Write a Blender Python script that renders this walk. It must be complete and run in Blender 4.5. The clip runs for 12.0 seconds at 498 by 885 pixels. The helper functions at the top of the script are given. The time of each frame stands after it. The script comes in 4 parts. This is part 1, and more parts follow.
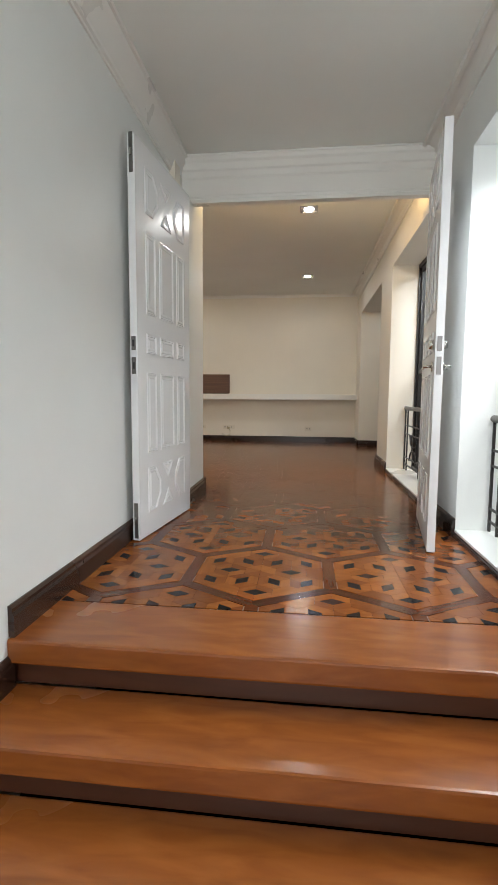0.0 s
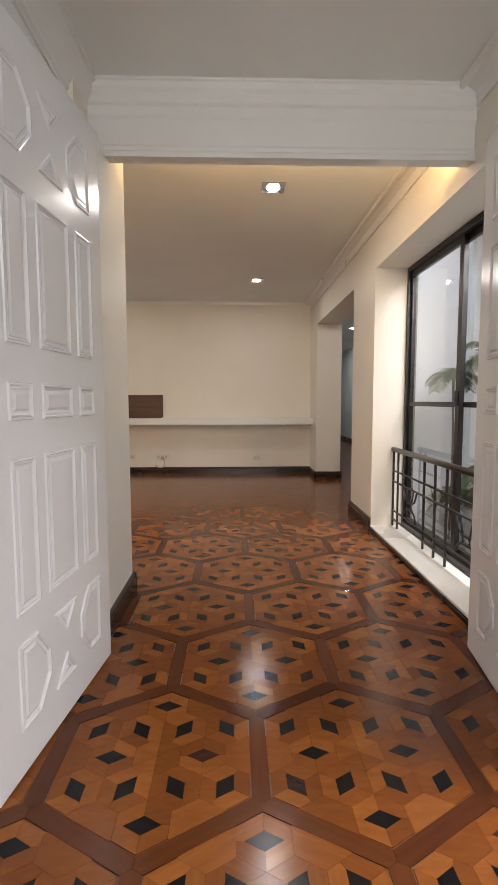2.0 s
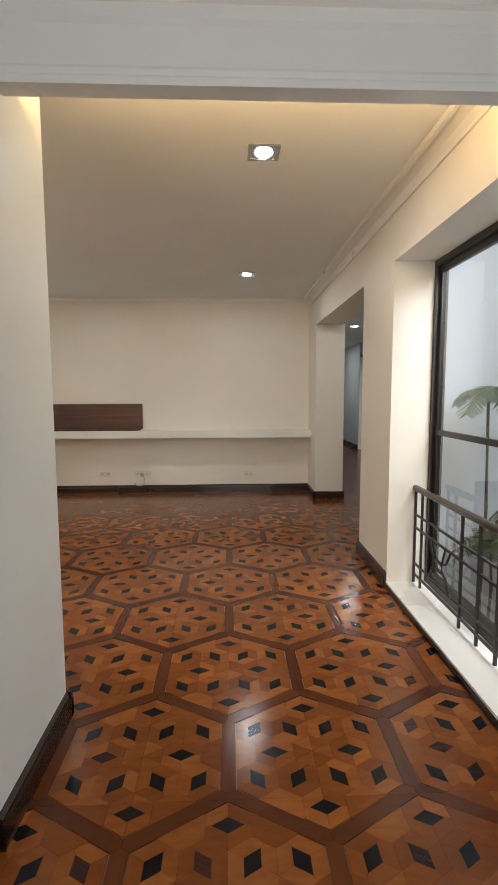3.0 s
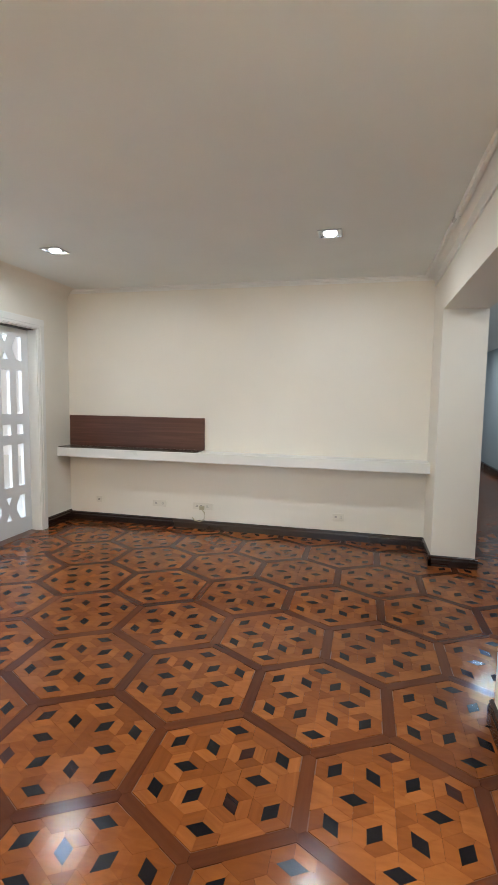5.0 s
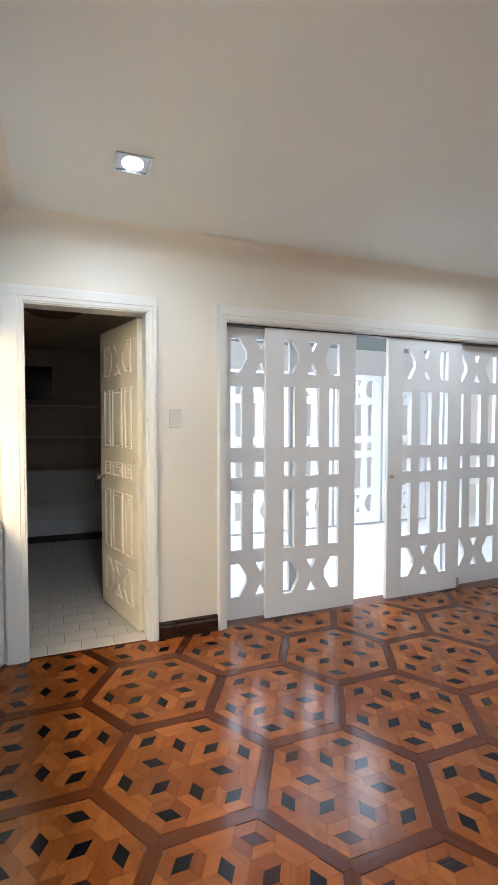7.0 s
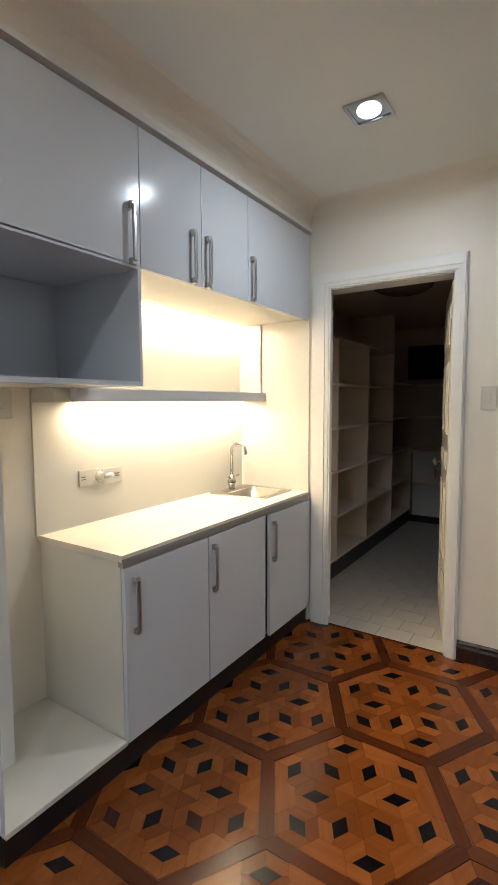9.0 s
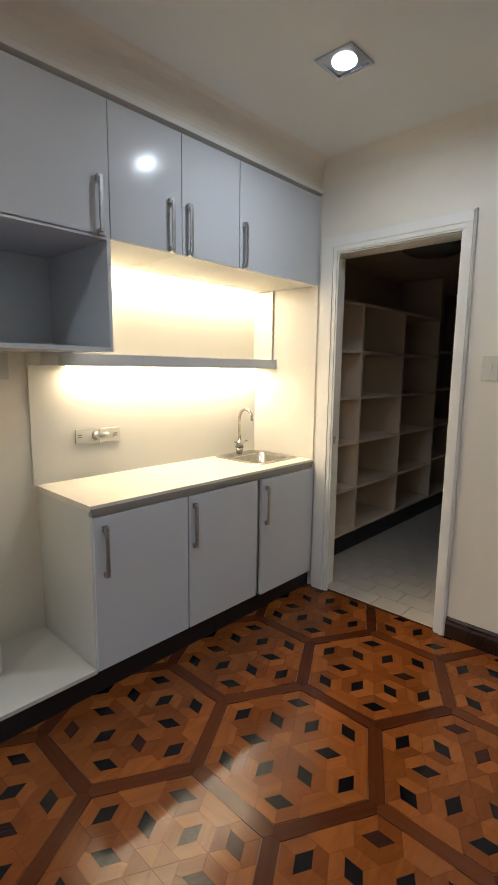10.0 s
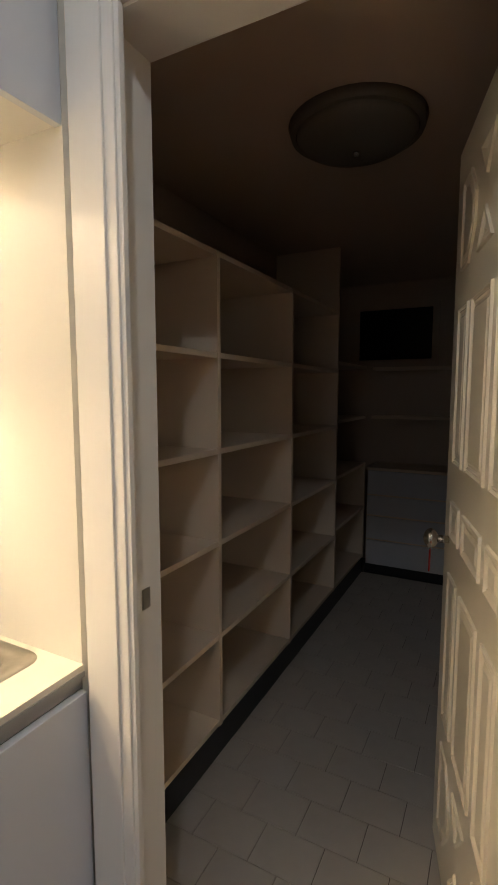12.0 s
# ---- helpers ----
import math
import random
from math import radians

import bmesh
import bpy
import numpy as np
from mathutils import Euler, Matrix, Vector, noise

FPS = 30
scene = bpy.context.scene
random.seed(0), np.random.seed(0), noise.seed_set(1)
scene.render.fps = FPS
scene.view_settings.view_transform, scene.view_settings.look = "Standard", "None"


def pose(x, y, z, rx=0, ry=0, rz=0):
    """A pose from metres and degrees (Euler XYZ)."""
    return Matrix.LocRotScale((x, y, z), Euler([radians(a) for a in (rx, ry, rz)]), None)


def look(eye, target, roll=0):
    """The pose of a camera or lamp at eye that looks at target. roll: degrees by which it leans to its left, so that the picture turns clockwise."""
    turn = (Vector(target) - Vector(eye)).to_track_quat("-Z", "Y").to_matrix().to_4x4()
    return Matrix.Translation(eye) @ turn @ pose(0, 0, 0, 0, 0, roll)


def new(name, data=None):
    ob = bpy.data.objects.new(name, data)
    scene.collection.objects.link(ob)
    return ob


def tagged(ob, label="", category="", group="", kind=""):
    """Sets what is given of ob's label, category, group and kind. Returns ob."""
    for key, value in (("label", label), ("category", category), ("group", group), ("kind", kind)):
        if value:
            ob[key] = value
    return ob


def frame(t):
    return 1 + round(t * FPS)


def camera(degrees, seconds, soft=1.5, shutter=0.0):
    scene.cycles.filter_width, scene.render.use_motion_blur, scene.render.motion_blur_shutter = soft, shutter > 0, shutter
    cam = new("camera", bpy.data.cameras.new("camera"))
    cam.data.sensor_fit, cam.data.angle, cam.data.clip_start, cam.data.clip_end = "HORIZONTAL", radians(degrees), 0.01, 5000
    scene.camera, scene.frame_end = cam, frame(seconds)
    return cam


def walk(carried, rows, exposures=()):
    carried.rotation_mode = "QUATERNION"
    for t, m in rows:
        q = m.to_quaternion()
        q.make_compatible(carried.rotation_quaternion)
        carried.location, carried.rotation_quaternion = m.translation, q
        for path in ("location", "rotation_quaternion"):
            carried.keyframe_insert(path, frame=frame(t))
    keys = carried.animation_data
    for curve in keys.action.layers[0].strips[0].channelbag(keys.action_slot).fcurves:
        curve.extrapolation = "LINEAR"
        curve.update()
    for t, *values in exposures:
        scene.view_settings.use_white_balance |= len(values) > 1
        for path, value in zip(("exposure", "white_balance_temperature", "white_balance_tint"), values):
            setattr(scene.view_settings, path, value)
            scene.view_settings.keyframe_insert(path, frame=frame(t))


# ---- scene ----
cam = camera(54.5, 12.0)
PATH = [
    (0, (-0.006, -0.105, 0.822), (-0.233, 1.873, 0.629), 0.4),
    (0.5, (-0.187, 0.151, 0.837), (-0.159, 2.143, 0.652), 0.7),
    (1, (-0.26, 0.531, 0.928), (-0.203, 2.522, 0.749), 0.5),
    (1.5, (-0.295, 0.848, 1.034), (-0.248, 2.841, 0.865), 0.3),
    (2, (-0.269, 1.213, 1.11), (-0.213, 3.205, 0.938), -0.1),
    (2.5, (-0.195, 1.611, 1.288), (-0.125, 3.601, 1.103), -0.1),
    (2.7, (-0.191, 1.77, 1.32), (-0.115, 3.758, 1.109), -0.2),
    (4.3, (0.034, 3.403, 1.405), (0.03, 5.398, 1.26), -0.4),
    (4.5, (0.099, 3.511, 1.42), (0.018, 5.504, 1.268), -0.4),
    (5, (0.282, 3.747, 1.429), (-0.179, 5.684, 1.244), 0.9),
    (5.5, (0.339, 3.78, 1.426), (-0.596, 5.539, 1.25), 0.7),
    (6, (0.355, 3.898, 1.426), (-1.016, 5.351, 1.318), 0.4),
    (6.5, (0.29, 4.133, 1.414), (-1.388, 5.218, 1.334), 0.5),
    (7, (0.092, 4.371, 1.406), (-1.765, 5.11, 1.326), 0.1),
    (7.5, (-0.122, 4.566, 1.44), (-2.105, 4.797, 1.328), 0.3),
    (7.7, (-0.208, 4.68, 1.427), (-2.204, 4.666, 1.31), 0.6),
    (9.3, (-0.231, 5.605, 1.419), (-1.807, 4.392, 1.206), -0.3),
    (9.5, (-0.248, 5.721, 1.415), (-1.774, 4.453, 1.158), -0.1),
    (10, (-0.468, 5.853, 1.418), (-1.913, 4.503, 1.119), 0.7),
    (10.5, (-0.875, 5.734, 1.425), (-2.325, 4.383, 1.157), 0.3),
    (11, (-1.355, 5.442, 1.437), (-2.884, 4.174, 1.204), -0.8),
    (11.5, (-1.871, 5.146, 1.433), (-3.51, 4.017, 1.229), -0.5),
    (12, (-2.285, 4.823, 1.424), (-4.051, 3.908, 1.219), 0.0),
]
EXPOSURES = [(0.0, -0.5, 7500, 16), (1.0, -0.6, 7900, 20), (1.5, -0.5, 8000, 24), (2.5, -0.45, 7700, 20), (4.5, 0.0, 6700, 12), (5.5, 0.2, 6300, 14), (6.5, 0.2, 6100, 14), (7.5, -0.2, 6200, 12), (9.5, -0.7, 6400, 14), (11.0, -0.95, 6200, 12), (11.5, -0.95, 6500, 14), (12.0, -0.9, 6900, 18)]
walk(cam, [(t, look(eye, target, roll)) for t, eye, target, roll in PATH], EXPOSURES)

# ---- world, lights ----
H = 2.59           # ceiling of the room and the landing
world = bpy.data.worlds.new("world")
scene.world = world
world.use_nodes = True
wn = world.node_tree
sky = wn.nodes.new("ShaderNodeTexSky")
sky.sky_type = "NISHITA"
sky.sun_disc = False
sky.sun_elevation = radians(54)
sky.sun_rotation = radians(149)
sky.air_density, sky.dust_density = 1.6, 5.0
wn.links.new(sky.outputs[0], wn.nodes["Background"].inputs[0])
wn.nodes["Background"].inputs[1].default_value = 0.075
sun_data = bpy.data.lights.new("sun", "SUN")
sun_data.energy, sun_data.angle, sun_data.color = 0.6, radians(20), (1, 0.97, 0.93)
sun = new("sun", sun_data)
sun.matrix_world = look((3, -5, 8), (0, 0, 0))

SPOT_W, STRIP_W, SKY_W, BACK_W = 11.5, 19.0, 1.0, 2.3


def area(name, eye, target, sx, sy, power, color=(1, 1, 1), spread=180):
    d = bpy.data.lights.new(name, "AREA")
    d.shape, d.size, d.size_y, d.energy, d.color, d.spread = "RECTANGLE", sx, sy, power, color, radians(spread)
    ob = new(name, d)
    ob.matrix_world = look(eye, target)
    return ob


DAY = (0.74, 0.88, 1.0)
area("daylight_window_main", (1.85, 4.45, 2.9), (-0.6, 4.45, 0.8), 1.5, 1.1, 55 * SKY_W, DAY)
area("daylight_window_landing", (1.85, 2.1, 2.9), (-0.9, 2.1, 1.1), 1.4, 1.1, 240 * SKY_W, DAY)
area("lamp_behind_lintel", (0.03, 3.74, 2.33), (0.03, 3.90, 2.6), 1.6, 0.04, 15.0, (1.0, 0.72, 0.36))
area("daylight_patio", (-4.3, 6.8, 2.6), (-3.9, 6.8, 0), 2.0, 3.0, 190 * SKY_W, DAY)
# added fill behind the start of the walk; the closed stairwell has no window
area("fill_stairwell", (0.0, -2.2, 1.6), (0, 3, 0.6), 1.8, 2.0, 40 * BACK_W, DAY)


# ---- materials ----
def nodes_of(name, rough=0.5, metal=0.0, spec=0.5):
    m = bpy.data.materials.new(name)
    m.use_nodes = True
    t = m.node_tree
    b = t.nodes["Principled BSDF"]
    b.inputs["Roughness"].default_value = rough
    b.inputs["Metallic"].default_value = metal
    b.inputs["Specular IOR Level"].default_value = spec
    return m, t, b


def noise_node(t, scale, detail=3.0, stretch=(1, 1, 1), coord="Object"):
    c = t.nodes.new("ShaderNodeTexCoord")
    mp = t.nodes.new("ShaderNodeMapping")
    mp.inputs["Scale"].default_value = stretch
    n = t.nodes.new("ShaderNodeTexNoise")
    n.inputs["Scale"].default_value, n.inputs["Detail"].default_value = scale, detail
    t.links.new(c.outputs[coord], mp.inputs[0])
    t.links.new(mp.outputs[0], n.inputs["Vector"])
    return n


def ramp_node(t, source, stops):
    r = t.nodes.new("ShaderNodeValToRGB")
    e = r.color_ramp.elements
    e[0].position, e[0].color = stops[0][0], (*stops[0][1], 1)
    e[1].position, e[1].color = stops[-1][0], (*stops[-1][1], 1)
    for p, c in stops[1:-1]:
        k = e.new(p)
        k.color = (*c, 1)
    t.links.new(source, r.inputs[0])
    return r


def bump_node(t, b, source, strength, distance):
    u = t.nodes.new("ShaderNodeBump")
    u.inputs["Strength"].default_value, u.inputs["Distance"].default_value = strength, distance
    t.links.new(source, u.inputs["Height"])
    t.links.new(u.outputs[0], b.inputs["Normal"])


def paint(name, color, rough=0.5, vary=0.05, spec=0.5, bump=0.15, big=1.3, fine=90, coat=0.0):
    """Painted surface: slow mottling, fine roller texture, slightly uneven gloss."""
    m, t, b = nodes_of(name, rough, 0, spec)
    n = noise_node(t, big, 5)
    lo = tuple(c * (1 - vary) for c in color)
    hi = tuple(min(1, c * (1 + vary * 0.5)) for c in color)
    r = ramp_node(t, n.outputs["Fac"], [(0.3, lo), (0.7, hi)])
    t.links.new(r.outputs[0], b.inputs["Base Color"])
    f = noise_node(t, fine, 4)
    bump_node(t, b, f.outputs["Fac"], bump, 0.002)
    rr = t.nodes.new("ShaderNodeMapRange")
    rr.inputs["To Min"].default_value, rr.inputs["To Max"].default_value = rough * 0.85, min(1, rough * 1.2)
    t.links.new(n.outputs["Fac"], rr.inputs["Value"])
    t.links.new(rr.outputs[0], b.inputs["Roughness"])
    b.inputs["Coat Weight"].default_value = coat
    b.inputs["Coat Roughness"].default_value = 0.1
    return m


def wood(name, stops, rough=0.22, grain=(3, 40, 40), scale=1.0, shift="object", coat=0.12, amount=0.5, bump=0.08, spec=0.5):
    """Varnished wood with a streaked grain and a tone of its own for each piece."""
    m, t, b = nodes_of(name, rough, 0, spec)
    n = noise_node(t, scale, 6, grain)
    n.inputs["Distortion"].default_value = 0.6
    if shift == "object":
        i = t.nodes.new("ShaderNodeObjectInfo")
        out = i.outputs["Random"]
    else:
        i = t.nodes.new("ShaderNodeNewGeometry")
        out = i.outputs["Random Per Island"]
    mix = t.nodes.new("ShaderNodeMix")
    mix.inputs[0].default_value = amount
    t.links.new(n.outputs["Fac"], mix.inputs[2])
    t.links.new(out, mix.inputs[3])
    r = ramp_node(t, mix.outputs[0], stops)
    w = noise_node(t, 1.1, 4)
    dull = ramp_node(t, w.outputs["Fac"], [(0.3, (0.82, 0.8, 0.78)), (0.7, (1, 1, 1))])
    mul = t.nodes.new("ShaderNodeMix")
    mul.data_type, mul.blend_type = "RGBA", "MULTIPLY"
    mul.inputs[0].default_value = 1.0
    t.links.new(r.outputs[0], mul.inputs[6])
    t.links.new(dull.outputs[0], mul.inputs[7])
    t.links.new(mul.outputs[2], b.inputs["Base Color"])
    b.inputs["Coat Weight"].default_value = coat
    b.inputs["Coat Roughness"].default_value = 0.12
    rr = t.nodes.new("ShaderNodeMapRange")
    rr.inputs["To Min"].default_value, rr.inputs["To Max"].default_value = rough * 0.8, rough * 1.35
    t.links.new(w.outputs["Fac"], rr.inputs["Value"])
    t.links.new(rr.outputs[0], b.inputs["Roughness"])
    bump_node(t, b, n.outputs["Fac"], bump, 0.003)
    return m


def metal(name, color, rough):
    m, t, b = nodes_of(name, rough, 1.0)
    n = noise_node(t, 40, 3)
    r = ramp_node(t, n.outputs["Fac"], [(0.3, tuple(c * 0.85 for c in color)), (0.7, color)])
    t.links.new(r.outputs[0], b.inputs["Base Color"])
    return m


def glow(name, color, strength):
    m, t, b = nodes_of(name)
    b.inputs["Base Color"].default_value = (*color, 1)
    b.inputs["Emission Color"].default_value = (*color, 1)
    b.inputs["Emission Strength"].default_value = strength
    return m


M_WALL = paint("wall_paint", (0.80, 0.75, 0.655), 0.45, 0.04)
M_WALL_HALL = paint("landing_wall_paint", (0.77, 0.79, 0.77), 0.42, 0.04)
M_CEIL = paint("ceiling_paint", (0.80, 0.82, 0.78), 0.6, 0.04)
M_TRIM = paint("trim_gloss", (0.80, 0.79, 0.75), 0.28, 0.03, bump=0.05)
M_DOOR = paint("door_gloss_white", (0.80, 0.81, 0.82), 0.2, 0.03, bump=0.06, fine=25)
M_DOOR_CREAM = paint("door_cream", (0.80, 0.73, 0.58), 0.28, 0.04, bump=0.06, fine=25)
# white laminate; some blue of the lamps and daylight is mixed into its colour
M_LAM = paint("cabinet_laminate", (0.64, 0.67, 0.71), 0.17, 0.02, spec=0.22, bump=0.02)
M_LAM_IN = paint("cabinet_inside", (0.70, 0.68, 0.62), 0.45, 0.04, bump=0.04)
M_COUNTER = paint("counter_top", (0.78, 0.73, 0.62), 0.3, 0.06, bump=0.03, big=6)
M_EDGE = paint("counter_edge_grey", (0.33, 0.32, 0.30), 0.4, 0.08)
M_BLACK = paint("kick_black", (0.012, 0.012, 0.014), 0.3, 0.2)
M_SKIRT = wood("skirting_dark_wood", [(0.2, (0.010, 0.005, 0.004)), (0.8, (0.040, 0.017, 0.011))], 0.25, (3, 3, 40))
M_LIGHTW = wood("inlay_light_wood", [(0.15, (0.145, 0.039, 0.009)), (0.5, (0.21, 0.060, 0.0125)), (0.9, (0.32, 0.104, 0.025))], 0.16, (5, 50, 20), amount=0.5, coat=0.0, bump=0.15, spec=0.27)
M_LIGHTW_J = wood("inlay_light_wood_joined", [(0.15, (0.145, 0.039, 0.009)), (0.5, (0.21, 0.060, 0.0125)), (0.9, (0.32, 0.104, 0.025))], 0.16, (12, 40, 20), shift="island", amount=0.5, coat=0.0, bump=0.15, spec=0.27)
M_BORDER = wood("inlay_border_wood", [(0.2, (0.066, 0.016, 0.0055)), (0.8, (0.115, 0.031, 0.0095))], 0.15, (4, 60, 20), coat=0.0, bump=0.15, spec=0.27)
M_BORDER_J = wood("inlay_border_wood_joined", [(0.2, (0.066, 0.016, 0.0055)), (0.8, (0.115, 0.031, 0.0095))], 0.15, (14, 40, 20), shift="island", coat=0.0, bump=0.15, spec=0.27)
M_DARKW = wood("inlay_dark_wood", [(0.3, (0.004, 0.0035, 0.005)), (0.8, (0.010, 0.007, 0.008)), (0.97, (0.07, 0.02, 0.01))], 0.17, (6, 60, 20), coat=0.0, amount=0.85, spec=0.27)
M_DARKW_J = wood("inlay_dark_wood_joined", [(0.3, (0.004, 0.0035, 0.005)), (0.8, (0.010, 0.007, 0.008)), (0.97, (0.07, 0.02, 0.01))], 0.17, (6, 60, 20), coat=0.0, shift="island", amount=0.85, spec=0.27)
M_JOINT = paint("floor_joint_wood", (0.12, 0.034, 0.009), 0.35, 0.2)
M_STEP = wood("step_plank_wood", [(0.2, (0.18, 0.046, 0.010)), (0.5, (0.265, 0.076, 0.016)), (0.85, (0.35, 0.115, 0.027))], 0.24, (2.0, 9, 9), amount=0.15, scale=2.0)
M_RISER = wood("riser_dark_wood", [(0.2, (0.03, 0.010, 0.005)), (0.8, (0.09, 0.028, 0.012))], 0.35, (2, 20, 20))
M_BOARD = wood("walnut_board", [(0.2, (0.055, 0.018, 0.012)), (0.5, (0.095, 0.034, 0.022)), (0.8, (0.15, 0.062, 0.042))], 0.35, (1.2, 30, 30), amount=0.1, coat=0.0)
M_SLAB = paint("dark_top_panel", (0.075, 0.065, 0.045), 0.22, 0.1)
M_IRON = paint("wrought_iron", (0.022, 0.018, 0.018), 0.38, 0.2, bump=0.3)
M_RAILWOOD = paint("handrail_brown", (0.045, 0.028, 0.022), 0.3, 0.2)
M_FRAME = paint("window_frame_bronze", (0.012, 0.009, 0.008), 0.35, 0.2)
M_OLDSTEEL = metal("dull_steel", (0.20, 0.19, 0.185), 0.4)
M_CHROME = metal("brushed_steel", (0.62, 0.61, 0.58), 0.25)
M_HANDLE = metal("handle_steel", (0.50, 0.50, 0.50), 0.32)
M_SINK = metal("sink_steel", (0.55, 0.52, 0.46), 0.28)
M_BULB = glow("bulb", (0.86, 0.95, 1.0), 22.0)
M_STRIP = glow("strip_warm", (1.0, 0.80, 0.48), 14.0)
M_LAMPREFL = metal("lamp_reflector", (0.55, 0.57, 0.6), 0.2)
M_PLASTIC = paint("plastic_white", (0.62, 0.60, 0.54), 0.35, 0.03, bump=0.02)
M_PLASTIC_D = paint("plastic_slot", (0.12, 0.11, 0.10), 0.4, 0.05)
M_PANSHELF = paint("pantry_shelf_paint", (0.76, 0.63, 0.49), 0.5, 0.06)
# shelf beige darkened: the pantry's shade is put into this colour
M_PANWALL = paint("pantry_wall_shaded", (0.55, 0.44, 0.35), 0.6, 0.06)
M_DRAWER = paint("drawer_paint", (0.62, 0.63, 0.66), 0.5, 0.04)
M_TILE = paint("pantry_tile", (0.53, 0.485, 0.43), 0.35, 0.12, big=6)
M_GROUT = paint("tile_grout", (0.16, 0.14, 0.12), 0.7, 0.1)
M_PATIO = paint("patio_tile", (0.66, 0.66, 0.63), 0.35, 0.06)
M_PATIOWALL = paint("patio_wall", (0.82, 0.83, 0.83), 0.6, 0.04)
M_DARKGLASS = paint("dark_window_pane", (0.006, 0.006, 0.008), 0.15, 0.1)
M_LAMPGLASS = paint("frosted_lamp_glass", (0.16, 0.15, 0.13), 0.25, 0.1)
M_RED = paint("red_tag", (0.62, 0.03, 0.02), 0.4, 0.05)
# white wall; muted bluish daylight is put into this grey-blue
M_EXTWALL = paint("garden_wall_toned", (0.50, 0.55, 0.60), 0.7, 0.08, big=0.8)
M_GROUND = paint("garden_ground", (0.36, 0.36, 0.34), 0.8, 0.2)
M_FROND = paint("palm_frond", (0.045, 0.085, 0.035), 0.5, 0.25)
M_TRUNK = paint("palm_stem", (0.12, 0.10, 0.06), 0.7, 0.25)
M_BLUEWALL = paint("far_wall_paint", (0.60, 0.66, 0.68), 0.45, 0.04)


def glass(name, tint=(0.92, 0.96, 0.96), rough=0.0):
    m, t, b = nodes_of(name, rough)
    b.inputs["Base Color"].default_value = (*tint, 1)
    b.inputs["Transmission Weight"].default_value = 1.0
    b.inputs["IOR"].default_value = 1.45
    return m


M_GLASS = glass("clear_glass")
M_GLASS_HAZE = glass("hazy_glass", (0.92, 0.96, 0.98), 0.015)


# ---- mesh helpers ----
def mesh_of(name, bm, material):
    me = bpy.data.meshes.new(name)
    bm.normal_update()
    bm.to_mesh(me)
    bm.free()
    for m in material if isinstance(material, (list, tuple)) else [material]:
        me.materials.append(m)
    return me


def part(name, bm, material, parent=None, label=""):
    ob = new(name, mesh_of(name, bm, material))
    ob.parent = parent
    return tagged(ob, label)


def thing(name, label, category, at=(0, 0, 0), group="", turn=0):
    e = new(name)
    e.empty_display_size = 0.05
    e.matrix_world = pose(*at, 0, 0, turn)
    return tagged(e, label, category, group)


def structure(name, bm, material, label=""):
    return tagged(part(name, bm, material), label, kind="structure")


def add_box(bm, x0, x1, y0, y1, z0, z1, bevel=0.0):
    r = bmesh.ops.create_cube(bm, size=1, matrix=Matrix.Translation(((x0 + x1) / 2, (y0 + y1) / 2, (z0 + z1) / 2)) @ Matrix.Diagonal((abs(x1 - x0), abs(y1 - y0), abs(z1 - z0), 1)))
    if bevel:
        edges = list({e for v in r["verts"] for e in v.link_edges})
        bmesh.ops.bevel(bm, geom=edges, offset=bevel, segments=2, affect="EDGES", profile=0.6)


def box(x0, x1, y0, y1, z0, z1, bevel=0.0):
    bm = bmesh.new()
    add_box(bm, x0, x1, y0, y1, z0, z1, bevel)
    return bm


def boxes(*rows, bevel=0.0):
    bm = bmesh.new()
    for r in rows:
        add_box(bm, *r, bevel)
    return bm


def add_cyl(bm, a, b, r, r2=None, seg=16):
    a, b = Vector(a), Vector(b)
    d = b - a
    m = Matrix.Translation((a + b) / 2) @ d.to_track_quat("Z", "Y").to_matrix().to_4x4()
    bmesh.ops.create_cone(bm, cap_ends=True, segments=seg, radius1=r, radius2=r if r2 is None else r2, depth=d.length, matrix=m)


def cyl(a, b, r, r2=None, seg=16):
    bm = bmesh.new()
    add_cyl(bm, a, b, r, r2, seg)
    smooth(bm)
    return bm


def smooth(bm):
    for f in bm.faces:
        if len(f.verts) == 4:
            f.smooth = True


def tube(points, r, seg=10):
    """A round bar along a list of points."""
    bm = bmesh.new()
    rings = []
    pts = [Vector(p) for p in points]
    for i, p in enumerate(pts):
        d = (pts[min(i + 1, len(pts) - 1)] - pts[max(i - 1, 0)]).normalized()
        q = d.to_track_quat("Z", "Y")
        rings.append([bm.verts.new(p + q @ Vector((r * math.cos(k * math.tau / seg), r * math.sin(k * math.tau / seg), 0))) for k in range(seg)])
    for a, b in zip(rings, rings[1:]):
        for k in range(seg):
            f = bm.faces.new((a[k], a[(k + 1) % seg], b[(k + 1) % seg], b[k]))
            f.smooth = True
    bm.faces.new(rings[0][::-1])
    bm.faces.new(rings[-1])
    return bm


def add_prism(bm, poly, place, depth):
    """A flat polygon (u, v) given thickness; place(u, v, w) gives its corners."""
    a = [bm.verts.new(place(u, v, 0)) for u, v in poly]
    b = [bm.verts.new(place(u, v, depth)) for u, v in poly]
    bm.faces.new(a)
    bm.faces.new(b[::-1])
    n = len(poly)
    for i in range(n):
        bm.faces.new((a[i], b[i], b[(i + 1) % n], a[(i + 1) % n]))


